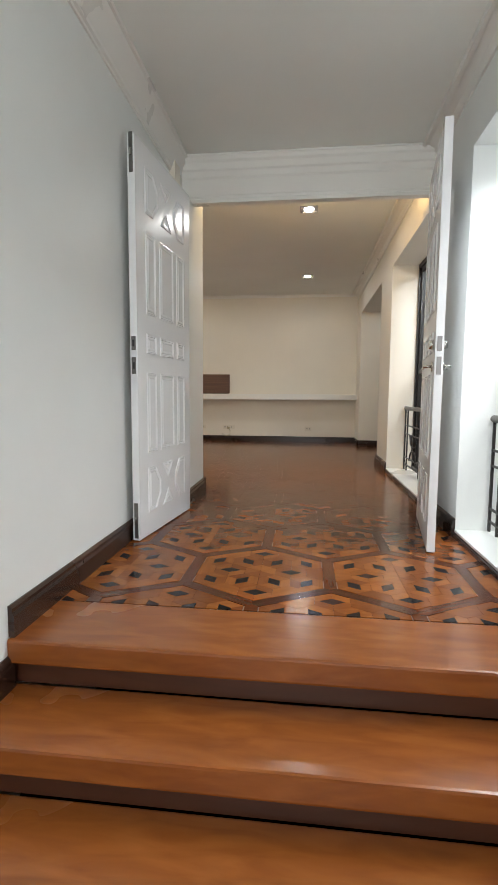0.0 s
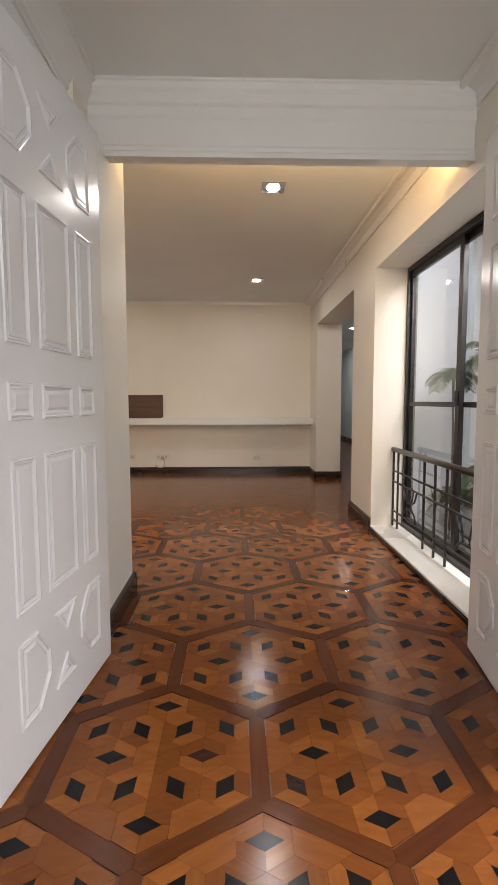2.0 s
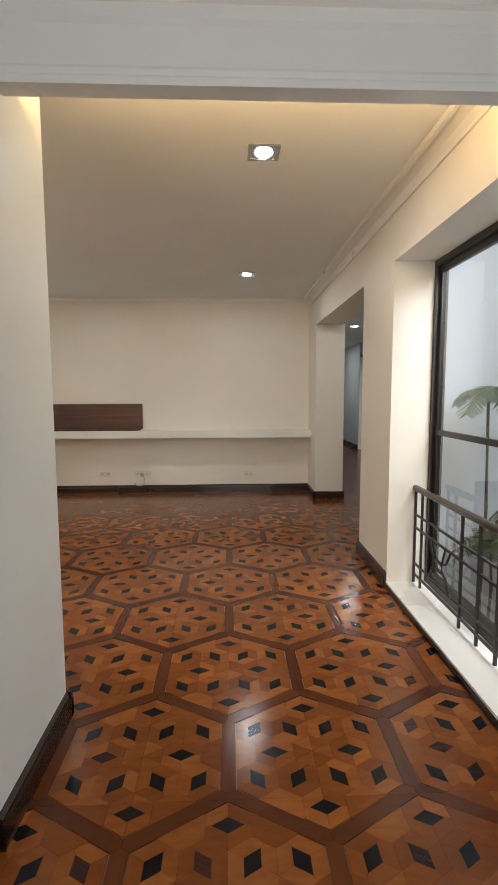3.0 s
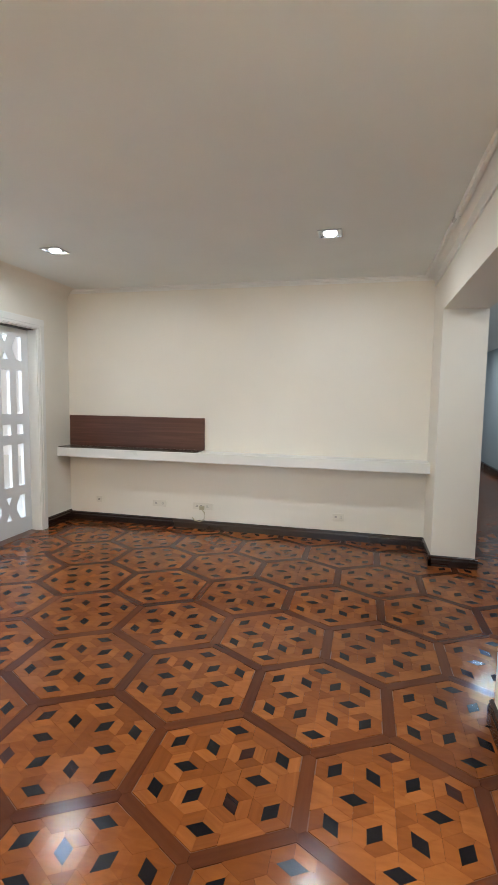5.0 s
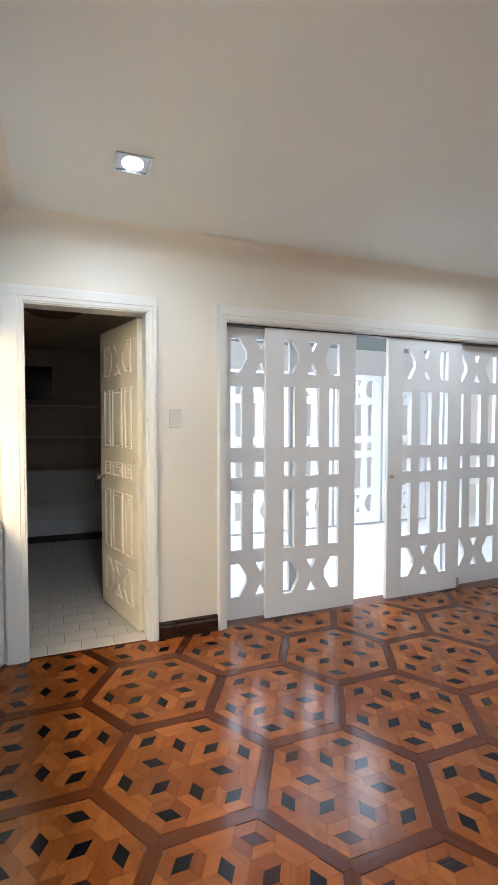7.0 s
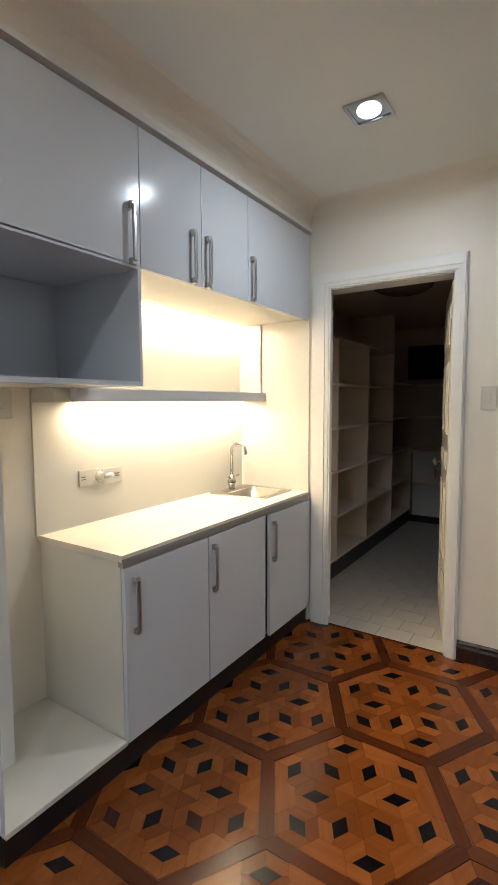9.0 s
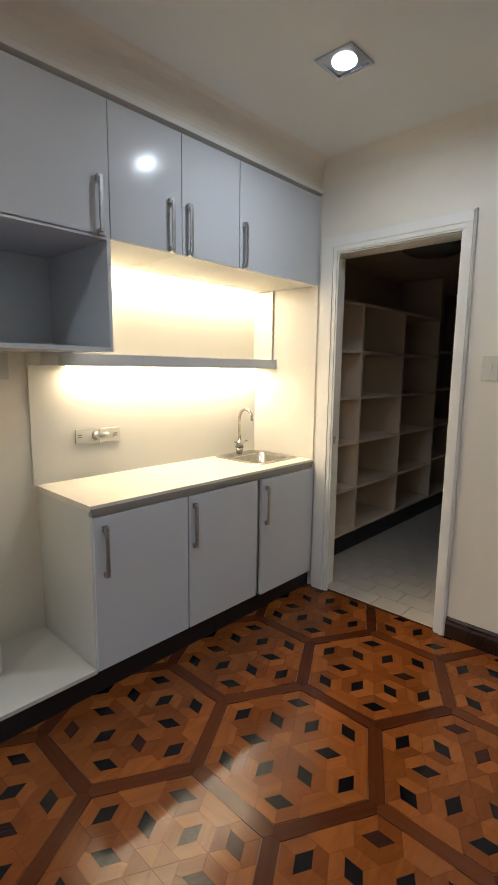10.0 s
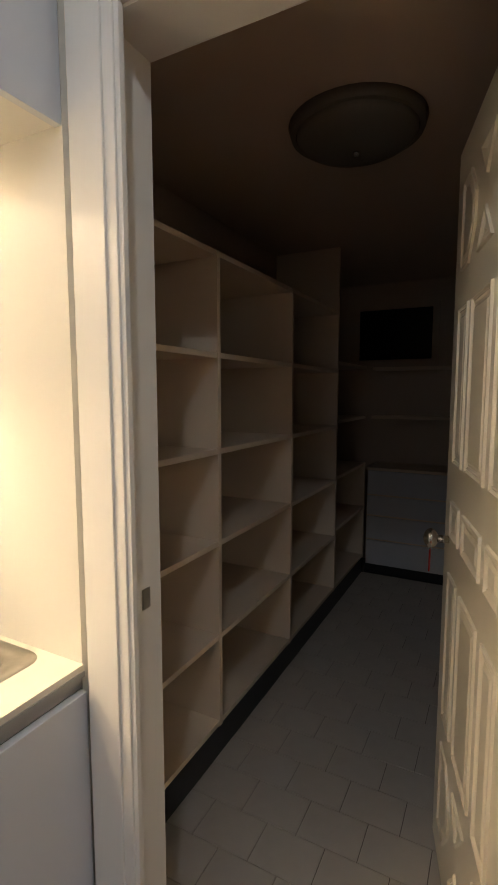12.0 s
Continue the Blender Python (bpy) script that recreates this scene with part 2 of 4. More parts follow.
def profile_run(points, p0, p1, out, z=0.0):
    """A moulding: profile (out from wall, height) swept from p0 to p1 in plan; out is the way off the wall."""
    bm = bmesh.new()
    o = Vector((*out, 0))
    ends = []
    for p in (p0, p1):
        ends.append([bm.verts.new(Vector((p[0], p[1], z)) + o * a + Vector((0, 0, h))) for a, h in points])
    n = len(points)
    for i in range(n):
        bm.faces.new((ends[0][i], ends[0][(i + 1) % n], ends[1][(i + 1) % n], ends[1][i]))
    bm.faces.new(ends[0][::-1])
    bm.faces.new(ends[1])
    bmesh.ops.recalc_face_normals(bm, faces=bm.faces[:])
    return bm


# ---- structure: walls, ceilings, base floors ----
XW, XR, XL, YN = -3.0, 0.885, -0.875, 8.65
T = 0.15
TP = 0.125
# west wall with the pantry door and the sliding door openings
structure("wall_west", boxes((XW - TP, XW, 3.4, 4.145, -0.05, H + 0.1), (XW - TP, XW, 4.912, 5.43, -0.05, H + 0.1), (XW - T, XW, 8.115, YN + T, -0.05, H + 0.1),
                             (XW - TP, XW, 4.145, 4.912, 2.106, H + 0.1), (XW - T, XW, 5.43, 8.115, 2.10, H + 0.1)), M_WALL, "cream-white painted wall with door openings")
structure("wall_north", boxes((XW, XR + 0.33, YN, YN + T, -0.05, H + 0.1)), M_WALL, "cream-white painted wall above the long shelf")
# east wall: column stub, opening to the far passage, pier, window niches
structure("wall_east", boxes((XR, 1.24, 8.10, YN, -0.05, H + 0.1), (XR, 1.24, 5.965, 8.10, 2.185, H + 0.1), (XR, 1.24, 5.25, 5.965, -0.05, H + 0.1),
                             (XR, 1.24, 3.35, 5.25, 2.19, H + 0.1), (XR, 1.24, 3.35, 5.25, -0.05, 0.035)), M_WALL, "cream-white painted wall with window niche and passage opening")
structure("wall_landing_east", boxes((XR, 1.24, 2.80, 3.35, -0.6, H + 0.1), (XR, 1.24, 0.74, 2.80, 2.19, H + 0.1), (XR, 1.24, 0.74, 2.80, -0.6, 0.035), (XR, 1.24, -3.2, 0.74, -0.6, H + 0.1)), M_WALL_HALL, "cool white painted landing wall")
structure("wall_landing_west", boxes((-1.14, -0.99, -3.2, 3.62, -0.6, H + 0.1)), M_WALL_HALL, "cool white painted landing wall")
structure("wall_partition", boxes((-0.99, XL, 3.385, 3.62, -0.05, 2.255), (-1.14, XL, 3.62, 3.80, -0.05, H + 0.1), (-0.95, XL, 3.80, 3.985, -0.05, H + 0.1)), M_WALL_HALL, "white painted wall end beside the double door")
structure("wall_alcove", boxes((XW, -0.95, 3.40, 3.54, -0.05, H + 0.1)), M_WALL, "cream painted wall behind the kitchenette")
structure("wall_stairwell_south", boxes((-1.14, 1.24, -3.35, -3.2, -0.6, H + 0.1)), M_WALL_HALL, "white wall closing the stairwell")
structure("lintel", boxes((XL, XR, 3.62, 3.68, 2.257, H + 0.1)), M_TRIM, "white painted lintel over the double door")
structure("ceiling", boxes((XW - T, -0.99, 3.40, 3.70, H, H + 0.06), (XW - T, 1.24, 3.70, YN + T, H, H + 0.06)), M_CEIL, "pale grey-cream painted ceiling")
structure("ceiling_landing", boxes((-1.14, 1.24, -3.35, 3.40, H, H + 0.06), (-0.99, 1.24, 3.40, 3.70, H, H + 0.06)), M_CEIL, "pale grey painted landing ceiling")
structure("floor", boxes((XW - T, 1.24, 3.40, YN + T, -0.2, -0.003), (-0.99, XR, 1.60, 3.40, -0.2, -0.003), (1.24, 3.3, 6.0, 16.5, -0.2, -0.003)), M_JOINT, "hexagon parquet floor in light, brown and black woods")
structure("floor_lower", boxes((-0.99, XR, -3.2, 0.80, -0.6, -0.51)), M_STEP, "varnished wood floor below the steps")

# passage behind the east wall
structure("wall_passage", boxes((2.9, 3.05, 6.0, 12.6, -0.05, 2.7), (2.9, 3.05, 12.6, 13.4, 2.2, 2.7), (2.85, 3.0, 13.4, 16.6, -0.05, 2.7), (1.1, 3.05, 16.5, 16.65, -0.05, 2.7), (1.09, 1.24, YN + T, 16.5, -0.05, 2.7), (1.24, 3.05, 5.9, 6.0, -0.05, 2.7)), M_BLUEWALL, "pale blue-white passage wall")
structure("ceiling_passage", boxes((1.24, 3.05, 5.9, 16.6, 2.5, 2.56)), M_CEIL, "grey painted passage ceiling")
structure("trim_passage_rail", boxes((2.855, 2.9, 6.1, 16.4, 2.17, 2.205)), M_FRAME, "dark track along the passage wall")
structure("baseboard_passage", boxes((2.83, 2.9, 6.1, 12.55, 0.0, 0.10), (2.79, 2.85, 13.45, 16.4, 0.0, 0.1)), M_SKIRT, "dark brown skirting board")
structure("trim_passage_casing", boxes((2.82, 2.9, 12.5, 12.62, 0.0, 2.16)), M_DOOR_CREAM, "cream door casing in the passage")

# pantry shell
structure("wall_pantry", boxes((-6.5, XW - TP, 3.38, 3.5, -0.05, 2.4), (-6.5, XW - T, 5.02, 5.14, -0.05, 2.4), (-6.5, -6.36, 3.5, 5.02, -0.05, 2.4)), M_PANWALL, "beige pantry wall with its shade put into the colour")
structure("ceiling_pantry", boxes((-6.5, XW - TP, 3.38, 5.14, 2.30, 2.36)), M_PANWALL, "beige pantry ceiling with its shade put into the colour")
floor_pantry = structure("floor_pantry", boxes((-6.5, XW, 3.5, 5.02, -0.15, -0.004)), M_GROUT, "grey-beige brick-laid tile floor")

# patio beyond the sliding door
structure("floor_patio", boxes((-9.0, XW - T, 5.14, 13.5, -0.2, -0.02)), M_PATIO, "pale tiled patio floor")
structure("wall_patio", boxes((-9.0, -8.85, 5.14, 13.5, -0.2, 3.0), (-9.0, -6.5, 5.0, 5.14, -0.2, 3.0), (-9.0, XW - T, 13.5, 13.65, -0.2, 3.0)), M_PATIOWALL, "white patio wall in daylight")

# garden beyond the east windows
structure("ground", boxes((1.25, 60, -40, 5.85, -0.75, -0.35), (3.1, 60, 5.85, 50, -0.75, -0.35)), M_GROUND, "grey concrete garden ground")
structure("wall_garden", boxes((3.3, 3.45, -8, 5.8, -0.4, 2.6), (1.25, 3.45, 5.84, 5.90, -0.4, 3.2)), M_EXTWALL, "white garden wall with muted blue daylight put into its colour")

# ---- mouldings ----
SK = [(0, 0), (0.022, 0), (0.022, 0.075), (0.016, 0.088), (0.016, 0.1), (0.006, 0.11), (0, 0.11)]


def skirting(name, p0, p1, out, z=0.0, mat=M_SKIRT):
    return structure(name, profile_run(SK, p0, p1, out, z), mat, "dark brown wooden skirting board")


skirting("baseboard_north", (XW, YN), (XR, YN), (0, -1), -0.018)
skirting("baseboard_stub_west", (XR, YN), (XR, 8.078), (-1, 0), -0.018)
skirting("baseboard_stub_south", (XR - 0.022, 8.10), (1.26, 8.10), (0, -1), -0.018)
skirting("baseboard_pier", (XR, 5.25), (XR, 5.987), (-1, 0))
skirting("baseboard_pier_end", (XR, 5.965), (1.26, 5.965), (0, 1))
skirting("baseboard_west_mid", (XW, 4.972), (XW, 5.37), (1, 0))
skirting("baseboard_west_end", (XW, 8.206), (XW, YN), (1, 0))
skirting("baseboard_partition", (XL, 3.385), (XL, 4.007), (1, 0))
skirting("baseboard_partition_end", (XL + 0.022, 3.985), (-0.95, 3.985), (0, 1))
skirting("baseboard_landing_west", (-0.99, 1.36), (-0.99, 3.385), (1, 0))
skirting("baseboard_landing_east", (XR, 2.80), (XR, 3.35), (-1, 0))
SILLK = [(0, -0.02), (0.012, -0.02), (0.012, 0.022), (0.006, 0.027), (0.006, 0.032), (0, 0.032)]
structure("baseboard_niche", profile_run(SILLK, (XR, 3.35), (XR, 5.25), (-1, 0)), M_SKIRT, "low dark strip under the window sill")
structure("baseboard_niche_landing", profile_run(SILLK, (XR, 1.36), (XR, 2.80), (-1, 0)), M_SKIRT, "low dark strip under the window sill")
for i in range(3):
    y1 = 1.36 - 0.265 * i
    skirting("baseboard_steps", (-0.99, y1 - 0.265), (-0.99, y1), (1, 0), -0.17 * (i + 1))

CORN = [(0, -0.185), (0.010, -0.185), (0.012, -0.172), (0.022, -0.166), (0.024, -0.15), (0.05, -0.09), (0.07, -0.04), (0.075, -0.022), (0.088, -0.018), (0.09, 0), (0, 0)]
EASTC = [(0, -0.100), (0.012, -0.100), (0.015, -0.084), (0.004, -0.078), (0.022, -0.040), (0.062, -0.014), (0.078, -0.010), (0.080, -0.030), (0.098, -0.028), (0.104, -0.004), (0.100, 0), (0, 0)]
THIN = [(0, -0.045), (0.008, -0.045), (0.010, -0.034), (0.020, -0.026), (0.022, -0.010), (0.038, -0.008), (0.038, 0), (0, 0)]
R_C = 0.13
COVE = [(0, -R_C)] + [(R_C * (1 - math.cos(radians(a))), -R_C * (1 - math.sin(radians(a)))) for a in range(9, 90, 9)] + [(R_C, 0), (0, 0)]
structure("cornice_east", profile_run(EASTC, (XR, 3.68), (XR, YN), (-1, 0), H), M_TRIM, "cream plaster cornice")
structure("cornice_north", profile_run(THIN, (XW, YN), (XR, YN), (0, -1), H), M_TRIM, "thin cream cornice")
structure("cornice_west", profile_run(COVE, (XW, 3.54), (XW, YN), (1, 0), H), M_WALL, "cream cove moulding")
structure("cornice_landing_west", profile_run(CORN, (-0.99, -3.2), (-0.99, 3.62), (1, 0), H), M_TRIM, "white plaster cornice")
structure("cornice_landing_east", profile_run(EASTC, (XR, -3.2), (XR, 3.62), (-1, 0), H), M_TRIM, "thin white cornice")
LINT = [(-0.01, -0.335), (0.014, -0.335), (0.014, -0.311), (0.006, -0.304), (0.008, -0.286), (0.003, -0.276), (0.004, -0.165), (0.014, -0.15), (0.014, -0.11), (0.026, -0.10), (0.026, -0.055), (0.038, -0.04), (0.042, -0.014), (0.05, -0.010), (0.05, 0), (-0.01, 0)]
structure("cornice_lintel", profile_run(LINT, (-0.99, 3.62), (XR, 3.62), (0, -1), H), M_TRIM, "white moulded cornice over the double door")


def casing(name, y0, y1, top, wl=0.085, wr=0.085, wt=0.085, T=T, jamb=0.0):
    """Moulded door surround on the west wall: outer edges y0 to y1, face widths at the two sides and the head."""
    bm = bmesh.new()
    # layers: depth off the wall, inset from the outer edge, inset from the inner edge
    for d, a, b in ((0.014, 0.0, 0.0), (0.020, 0.004, 0.010), (0.026, 0.010, 0.034), (0.023, 0.055, 0.016)):
        if min(wl, wr) < a + b + 0.004:
            continue
        yo0, yi0, yi1, yo1 = y0 + a, y0 + wl - b, y1 - wr + b, y1 - a
        zo, zi = top - a, top - wt + b
        add_box(bm, XW, XW + d, yo0, yo1, zi, zo, 0.002)
        add_box(bm, XW, XW + d, yo0, yi0, 0, zi, 0.002)
        add_box(bm, XW, XW + d, yi1, yo1, 0, zi, 0.002)
    t = 0.006
    add_box(bm, XW - T - 0.01, XW, y0 + wl - jamb, y0 + wl - jamb + t, 0, top - wt)
    add_box(bm, XW - T - 0.01, XW, y1 - wr - t, y1 - wr, 0, top - wt)
    add_box(bm, XW - T - 0.01, XW, y0 + wl - jamb, y1 - wr, top - wt - t, top - wt)
    return structure(name, bm, M_TRIM, "glossy white moulded door casing")


casing("trim_pantry_door", 4.08, 4.971, 2.195, 0.125, 0.065, 0.095, TP, 0.055)
casing("trim_sliding_door", 5.37, 8.205, 2.19, 0.065, 0.095, 0.10)
part("strike_plate", boxes((XW - 0.095, XW - 0.07, 4.156, 4.1585, 0.955, 1.0)), M_HANDLE, bpy.data.objects["trim_pantry_door"], "small steel strike plate")

# sills and window frames
structure("sill_niche", boxes((XR - 0.004, 1.24, 3.35, 5.25, 0.032, 0.045)), M_TRIM, "white painted window sill")
structure("sill_niche_landing", boxes((XR - 0.004, 1.24, 0.74, 2.80, 0.032, 0.045)), M_WALL_HALL, "white painted window sill")


def window(name, y0, y1, mull, z1):
    w = thing(name, "dark bronze framed sliding window with tall glass panes", "window", (1.17, y0, 0.045))
    w["kind"] = "structure"
    L, Z, m = y1 - y0, z1 - 0.045, mull - y0
    f = 0.04
    part("window_frame", boxes((-0.02, 0.06, 0, f, 0, Z), (-0.02, 0.06, L - f, L, 0, Z), (-0.02, 0.06, f, L - f, 0, f), (-0.02, 0.06, f, L - f, Z - f, Z)), M_FRAME, w)
    for k, (a, b, x, mat) in enumerate(((m - 0.04, L - f, 0.0, M_GLASS_HAZE), (f, m + 0.04, 0.028, M_GLASS))):
        s = part("sash", boxes((x, x + 0.026, a, a + 0.055, f, Z - f), (x, x + 0.026, b - 0.04, b, f, Z - f), (x, x + 0.026, a + 0.055, b - 0.04, f, f + 0.05), (x, x + 0.026, a + 0.055, b - 0.04, Z - f - 0.045, Z - f),
                               (x, x + 0.026, a + 0.055, b - 0.04, 1.02, 1.055)), M_FRAME, w)
        for z0, z2 in ((f + 0.05, 1.02), (1.055, Z - f - 0.045)):
            p = part("pane", box(x + 0.011, x + 0.015, a + 0.055, b - 0.04, z0, z2), mat, s)
            p.visible_shadow = False
    part("latch", boxes((-0.02, 0.0, m - 0.03, m - 0.01, 1.03, 1.13), bevel=0.003), M_BLACK, w)
    return w


window("window_1", 3.35, 5.25, 4.335, 2.19)
window("window_2", 0.74, 2.80, 1.74, 2.19)


def window_rail(y0, y1, k):
    """Wrought iron guard rail before a window, with scroll ornaments."""
    r = thing("window_rail", "black wrought iron window guard with brown handrail", "railing", (1.07, y0, 0.045), "window guards")
    L = y1 - y0
    part("handrail", cyl((0, 0.0, 0.655), (0, L, 0.655), 0.021), M_RAILWOOD, r)
    for z in (0.06, 0.135, 0.385, 0.475):
        part("crossbar", box(-0.006, 0.006, 0, L, z - 0.006, z + 0.006), M_IRON, r)
    mid = [L - 0.675, L - 0.865, L - 1.045, L - 1.60, L - 1.76]
    for v in [L - 0.012, L - 0.125] + [v for v in mid if v > 0.02] + [0.03]:
        part("post", boxes((-0.007, 0.007, v - 0.007, v + 0.007, 0.0, 0.64)), M_IRON, r)
    for c in (L - 0.40, L - 1.32):
        if c < 0.1:
            continue
        for s in (-1, 1):
            part("scroll", tube([(0, c + s * 0.15, 0.385), (0, c + s * 0.10, 0.30), (0, c + s * 0.04, 0.27), (0, c + s * 0.04, 0.23), (0, c + s * 0.10, 0.20), (0, c + s * 0.15, 0.12)], 0.008, 6), M_IRON, r)
            part("scroll", tube([(0, c + s * 0.08, 0.385), (0, c + s * 0.04, 0.27)], 0.007, 6), M_IRON, r)
        for z in (0.225, 0.275):
            part("collar", box(-0.009, 0.009, c - 0.05, c + 0.05, z - 0.006, z + 0.006), M_IRON, r)
    return r


window_rail(3.37, 5.25, 0)
window_rail(0.76, 2.80, 1)

# ---- steps ----
YS = 1.345
for i in range(3):
    s = thing("step", "varnished orange-brown wooden step with a thick rounded tread", "step", (0, YS - 0.265 * i, -0.17 * i), "steps to the landing")
    s["kind"] = "structure"
    back = 0.326 if i == 0 else 0.30
    part("tread", box(-0.99, XR, 0, back, -0.085, 0.0, 0.010), M_STEP, s)
    part("riser", box(-0.99, XR, 0.04, 0.065, -0.17, -0.085), M_RISER, s)


# ---- panelled doors ----
def panel_layout(w, h):
    """Panels of the door pattern: polygons (u across, v up) in a leaf w wide and h high."""
    m = 0.115 * w / 0.8
    cols = [(0.14 * w, 0.30 * w), (0.37 * w, 0.63 * w), (0.70 * w, 0.86 * w)]
    rows = [(0.225 * h, 0.435 * h), (0.485 * h, 0.535 * h), (0.585 * h, 0.79 * h)]
    polys = []
    for v0, v1 in rows:
        for u0, u1 in cols:
            polys.append([(u0, v0), (u1, v0), (u1, v1), (u0, v1)])
    for v0, v1 in ((0.065 * h, 0.185 * h), (0.835 * h, 0.945 * h)):
        c = (v0 + v1) / 2
        q = (v1 - v0) * 0.28
        polys.append([(0.14 * w, v0), (0.27 * w, v0), (0.36 * w, v0 + q * 1.2), (0.36 * w, v1 - q * 1.2), (0.27 * w, v1), (0.14 * w, v1)])
        polys.append([(0.86 * w, v0), (0.86 * w, v1), (0.73 * w, v1), (0.64 * w, v1 - q * 1.2), (0.64 * w, v0 + q * 1.2), (0.73 * w, v0)])
        polys.append([(0.40 * w, v0), (0.60 * w, v0), (0.5 * w, v0 + q * 1.3)])
        polys.append([(0.40 * w, v1), (0.5 * w, v1 - q * 1.3), (0.60 * w, v1)])
    return polys


def shrink(poly, d):
    """The polygon moved inwards by d."""
    n = len(poly)
    area2 = sum(poly[i][0] * poly[(i + 1) % n][1] - poly[(i + 1) % n][0] * poly[i][1] for i in range(n))
    s = 1 if area2 > 0 else -1
    lines = []
    for i in range(n):
        a, b = Vector(poly[i]), Vector(poly[(i + 1) % n])
        e = (b - a).normalized()
        nn = Vector((-e.y, e.x)) * s
        lines.append((a + nn * d, e))
    out = []
    for i in range(n):
        (p, e), (q, f) = lines[i - 1], lines[i]
        den = e.x * f.y - e.y * f.x
        if abs(den) < 1e-6:
            out.append(tuple(q))
            continue
        k = ((q.x - p.x) * f.y - (q.y - p.y) * f.x) / den
        out.append(tuple(p + e * k))
    return out


def panel_door(name, w, h, thick, mat, label, at, turn, group=""):
    """A leaf from its hinge at u = 0, with raised moulded panels on both faces."""
    d = thing(name, label, "door", at, group, turn)
    part("leaf", box(0, w, -thick / 2, thick / 2, 0.008, h, 0.003), mat, d)
    for side in (-1, 1):
        for poly in panel_layout(w, h):
            bm = bmesh.new()
            n = len(poly)
            loops = []
            for off, up in ((0.0, 0.0), (0.0015, 0.006), (0.007, 0.007), (0.011, 0.0008), (0.016, 0.004), (0.020, 0.0008), (0.026, 0.0006), (0.034, 0.005)):
                ring = shrink(poly, min(off, 0.036))
                loops.append([bm.verts.new((u, side * (thick / 2 + up), v)) for u, v in ring])
            for a, b in zip(loops, loops[1:]):
                for i in range(n):
                    bm.faces.new((a[i], a[(i + 1) % n], b[(i + 1) % n], b[i]))
            bm.faces.new(loops[-1])
            bmesh.ops.recalc_face_normals(bm, faces=bm.faces[:])
            part("panel", bm, mat, d)
    return d


# entrance double door, folded back on the landing
left_door = panel_door("door_left_leaf", 0.815, 2.175, 0.042, M_DOOR, "glossy white panelled double-door leaf, open against the landing wall", (-0.838, 3.265, 0.0), -96.5, "entrance double door")
right_door = panel_door("door_right_leaf", 0.815, 2.175, 0.042, M_DOOR, "glossy white panelled double-door leaf with steel lever, open", (0.79, 3.27, 0.0), -98.9, "entrance double door")
w = 0.815
for z, hh in ((1.10, 0.075), (0.98, 0.09)):
    part("lock_plate", box(w - 0.001, w + 0.003, -0.012, 0.012, z - hh / 2, z + hh / 2), M_OLDSTEEL, left_door)
    part("lock_slot", box(w + 0.002, w + 0.0045, -0.006, 0.006, z - 0.018, z + 0.018), M_BLACK, left_door)
for z in (0.12, 2.08):
    part("flush_bolt", box(w - 0.001, w + 0.003, -0.011, 0.011, z - 0.10, z + 0.10, 0.001), M_OLDSTEEL, left_door)
    part("bolt_lever", box(w + 0.002, w + 0.008, -0.005, 0.005, z - 0.015, z + 0.02), M_CHROME, left_door)
for z, hh in ((1.09, 0.075), (0.98, 0.09)):
    part("lock_plate", box(w - 0.001, w + 0.003, -0.012, 0.012, z - hh / 2, z + hh / 2), M_OLDSTEEL, right_door)
for s in (-1, 1):
    part("lever_rose", cyl((w - 0.07, s * 0.021, 0.98), (w - 0.07, s * 0.03, 0.98), 0.026), M_CHROME, right_door)
    part("lever", tube([(w - 0.07, s * 0.03, 0.98), (w - 0.07, s * 0.055, 0.98), (w - 0.085, s * 0.062, 0.98), (w - 0.19, s * 0.06, 0.975)], 0.009), M_CHROME, right_door)
    part("cylinder_lock", cyl((w - 0.07, s * 0.021, 1.09), (w - 0.07, s * 0.045, 1.09), 0.026, 0.02), M_CHROME, right_door)

# pantry door
pdoor = panel_door("pantry_door", 0.725, 2.085, 0.038, M_DOOR_CREAM, "cream painted panelled door with round steel knob, open into the pantry", (-3.14, 4.885, 0.005), 180 + 14, "")
for s in (-1, 1):
    part("knob_neck", cyl((0.65, s * 0.019, 0.995), (0.65, s * 0.05, 0.995), 0.011), M_CHROME, pdoor)
    bm = bmesh.new()
    bmesh.ops.create_uvsphere(bm, u_segments=16, v_segments=10, radius=0.028, matrix=Matrix.Translation((0.655, s * 0.068, 0.995)) @ Matrix.Diagonal((1, 0.75, 1, 1)))
    for f in bm.faces:
        f.smooth = True
    part("knob", bm, M_CHROME, pdoor)
for z in (0.25, 0.95, 1.55, 1.92):
    part("hinge", boxes((-0.012, 0.03, 0.0195, 0.0225, z - 0.045, z + 0.045)), M_TRIM, pdoor)
tag = thing("key_tag", "small red key tag hanging from the pantry door knob", "key tag", (-3.86, 4.648, 0.87))
part("tag", box(-0.012, 0.012, -0.002, 0.002, -0.005, 0.065, 0.002), M_RED, tag)
part("string", cyl((0, 0, 0.065), (0, 0, 0.085), 0.0015, seg=6), M_PLASTIC_D, tag)


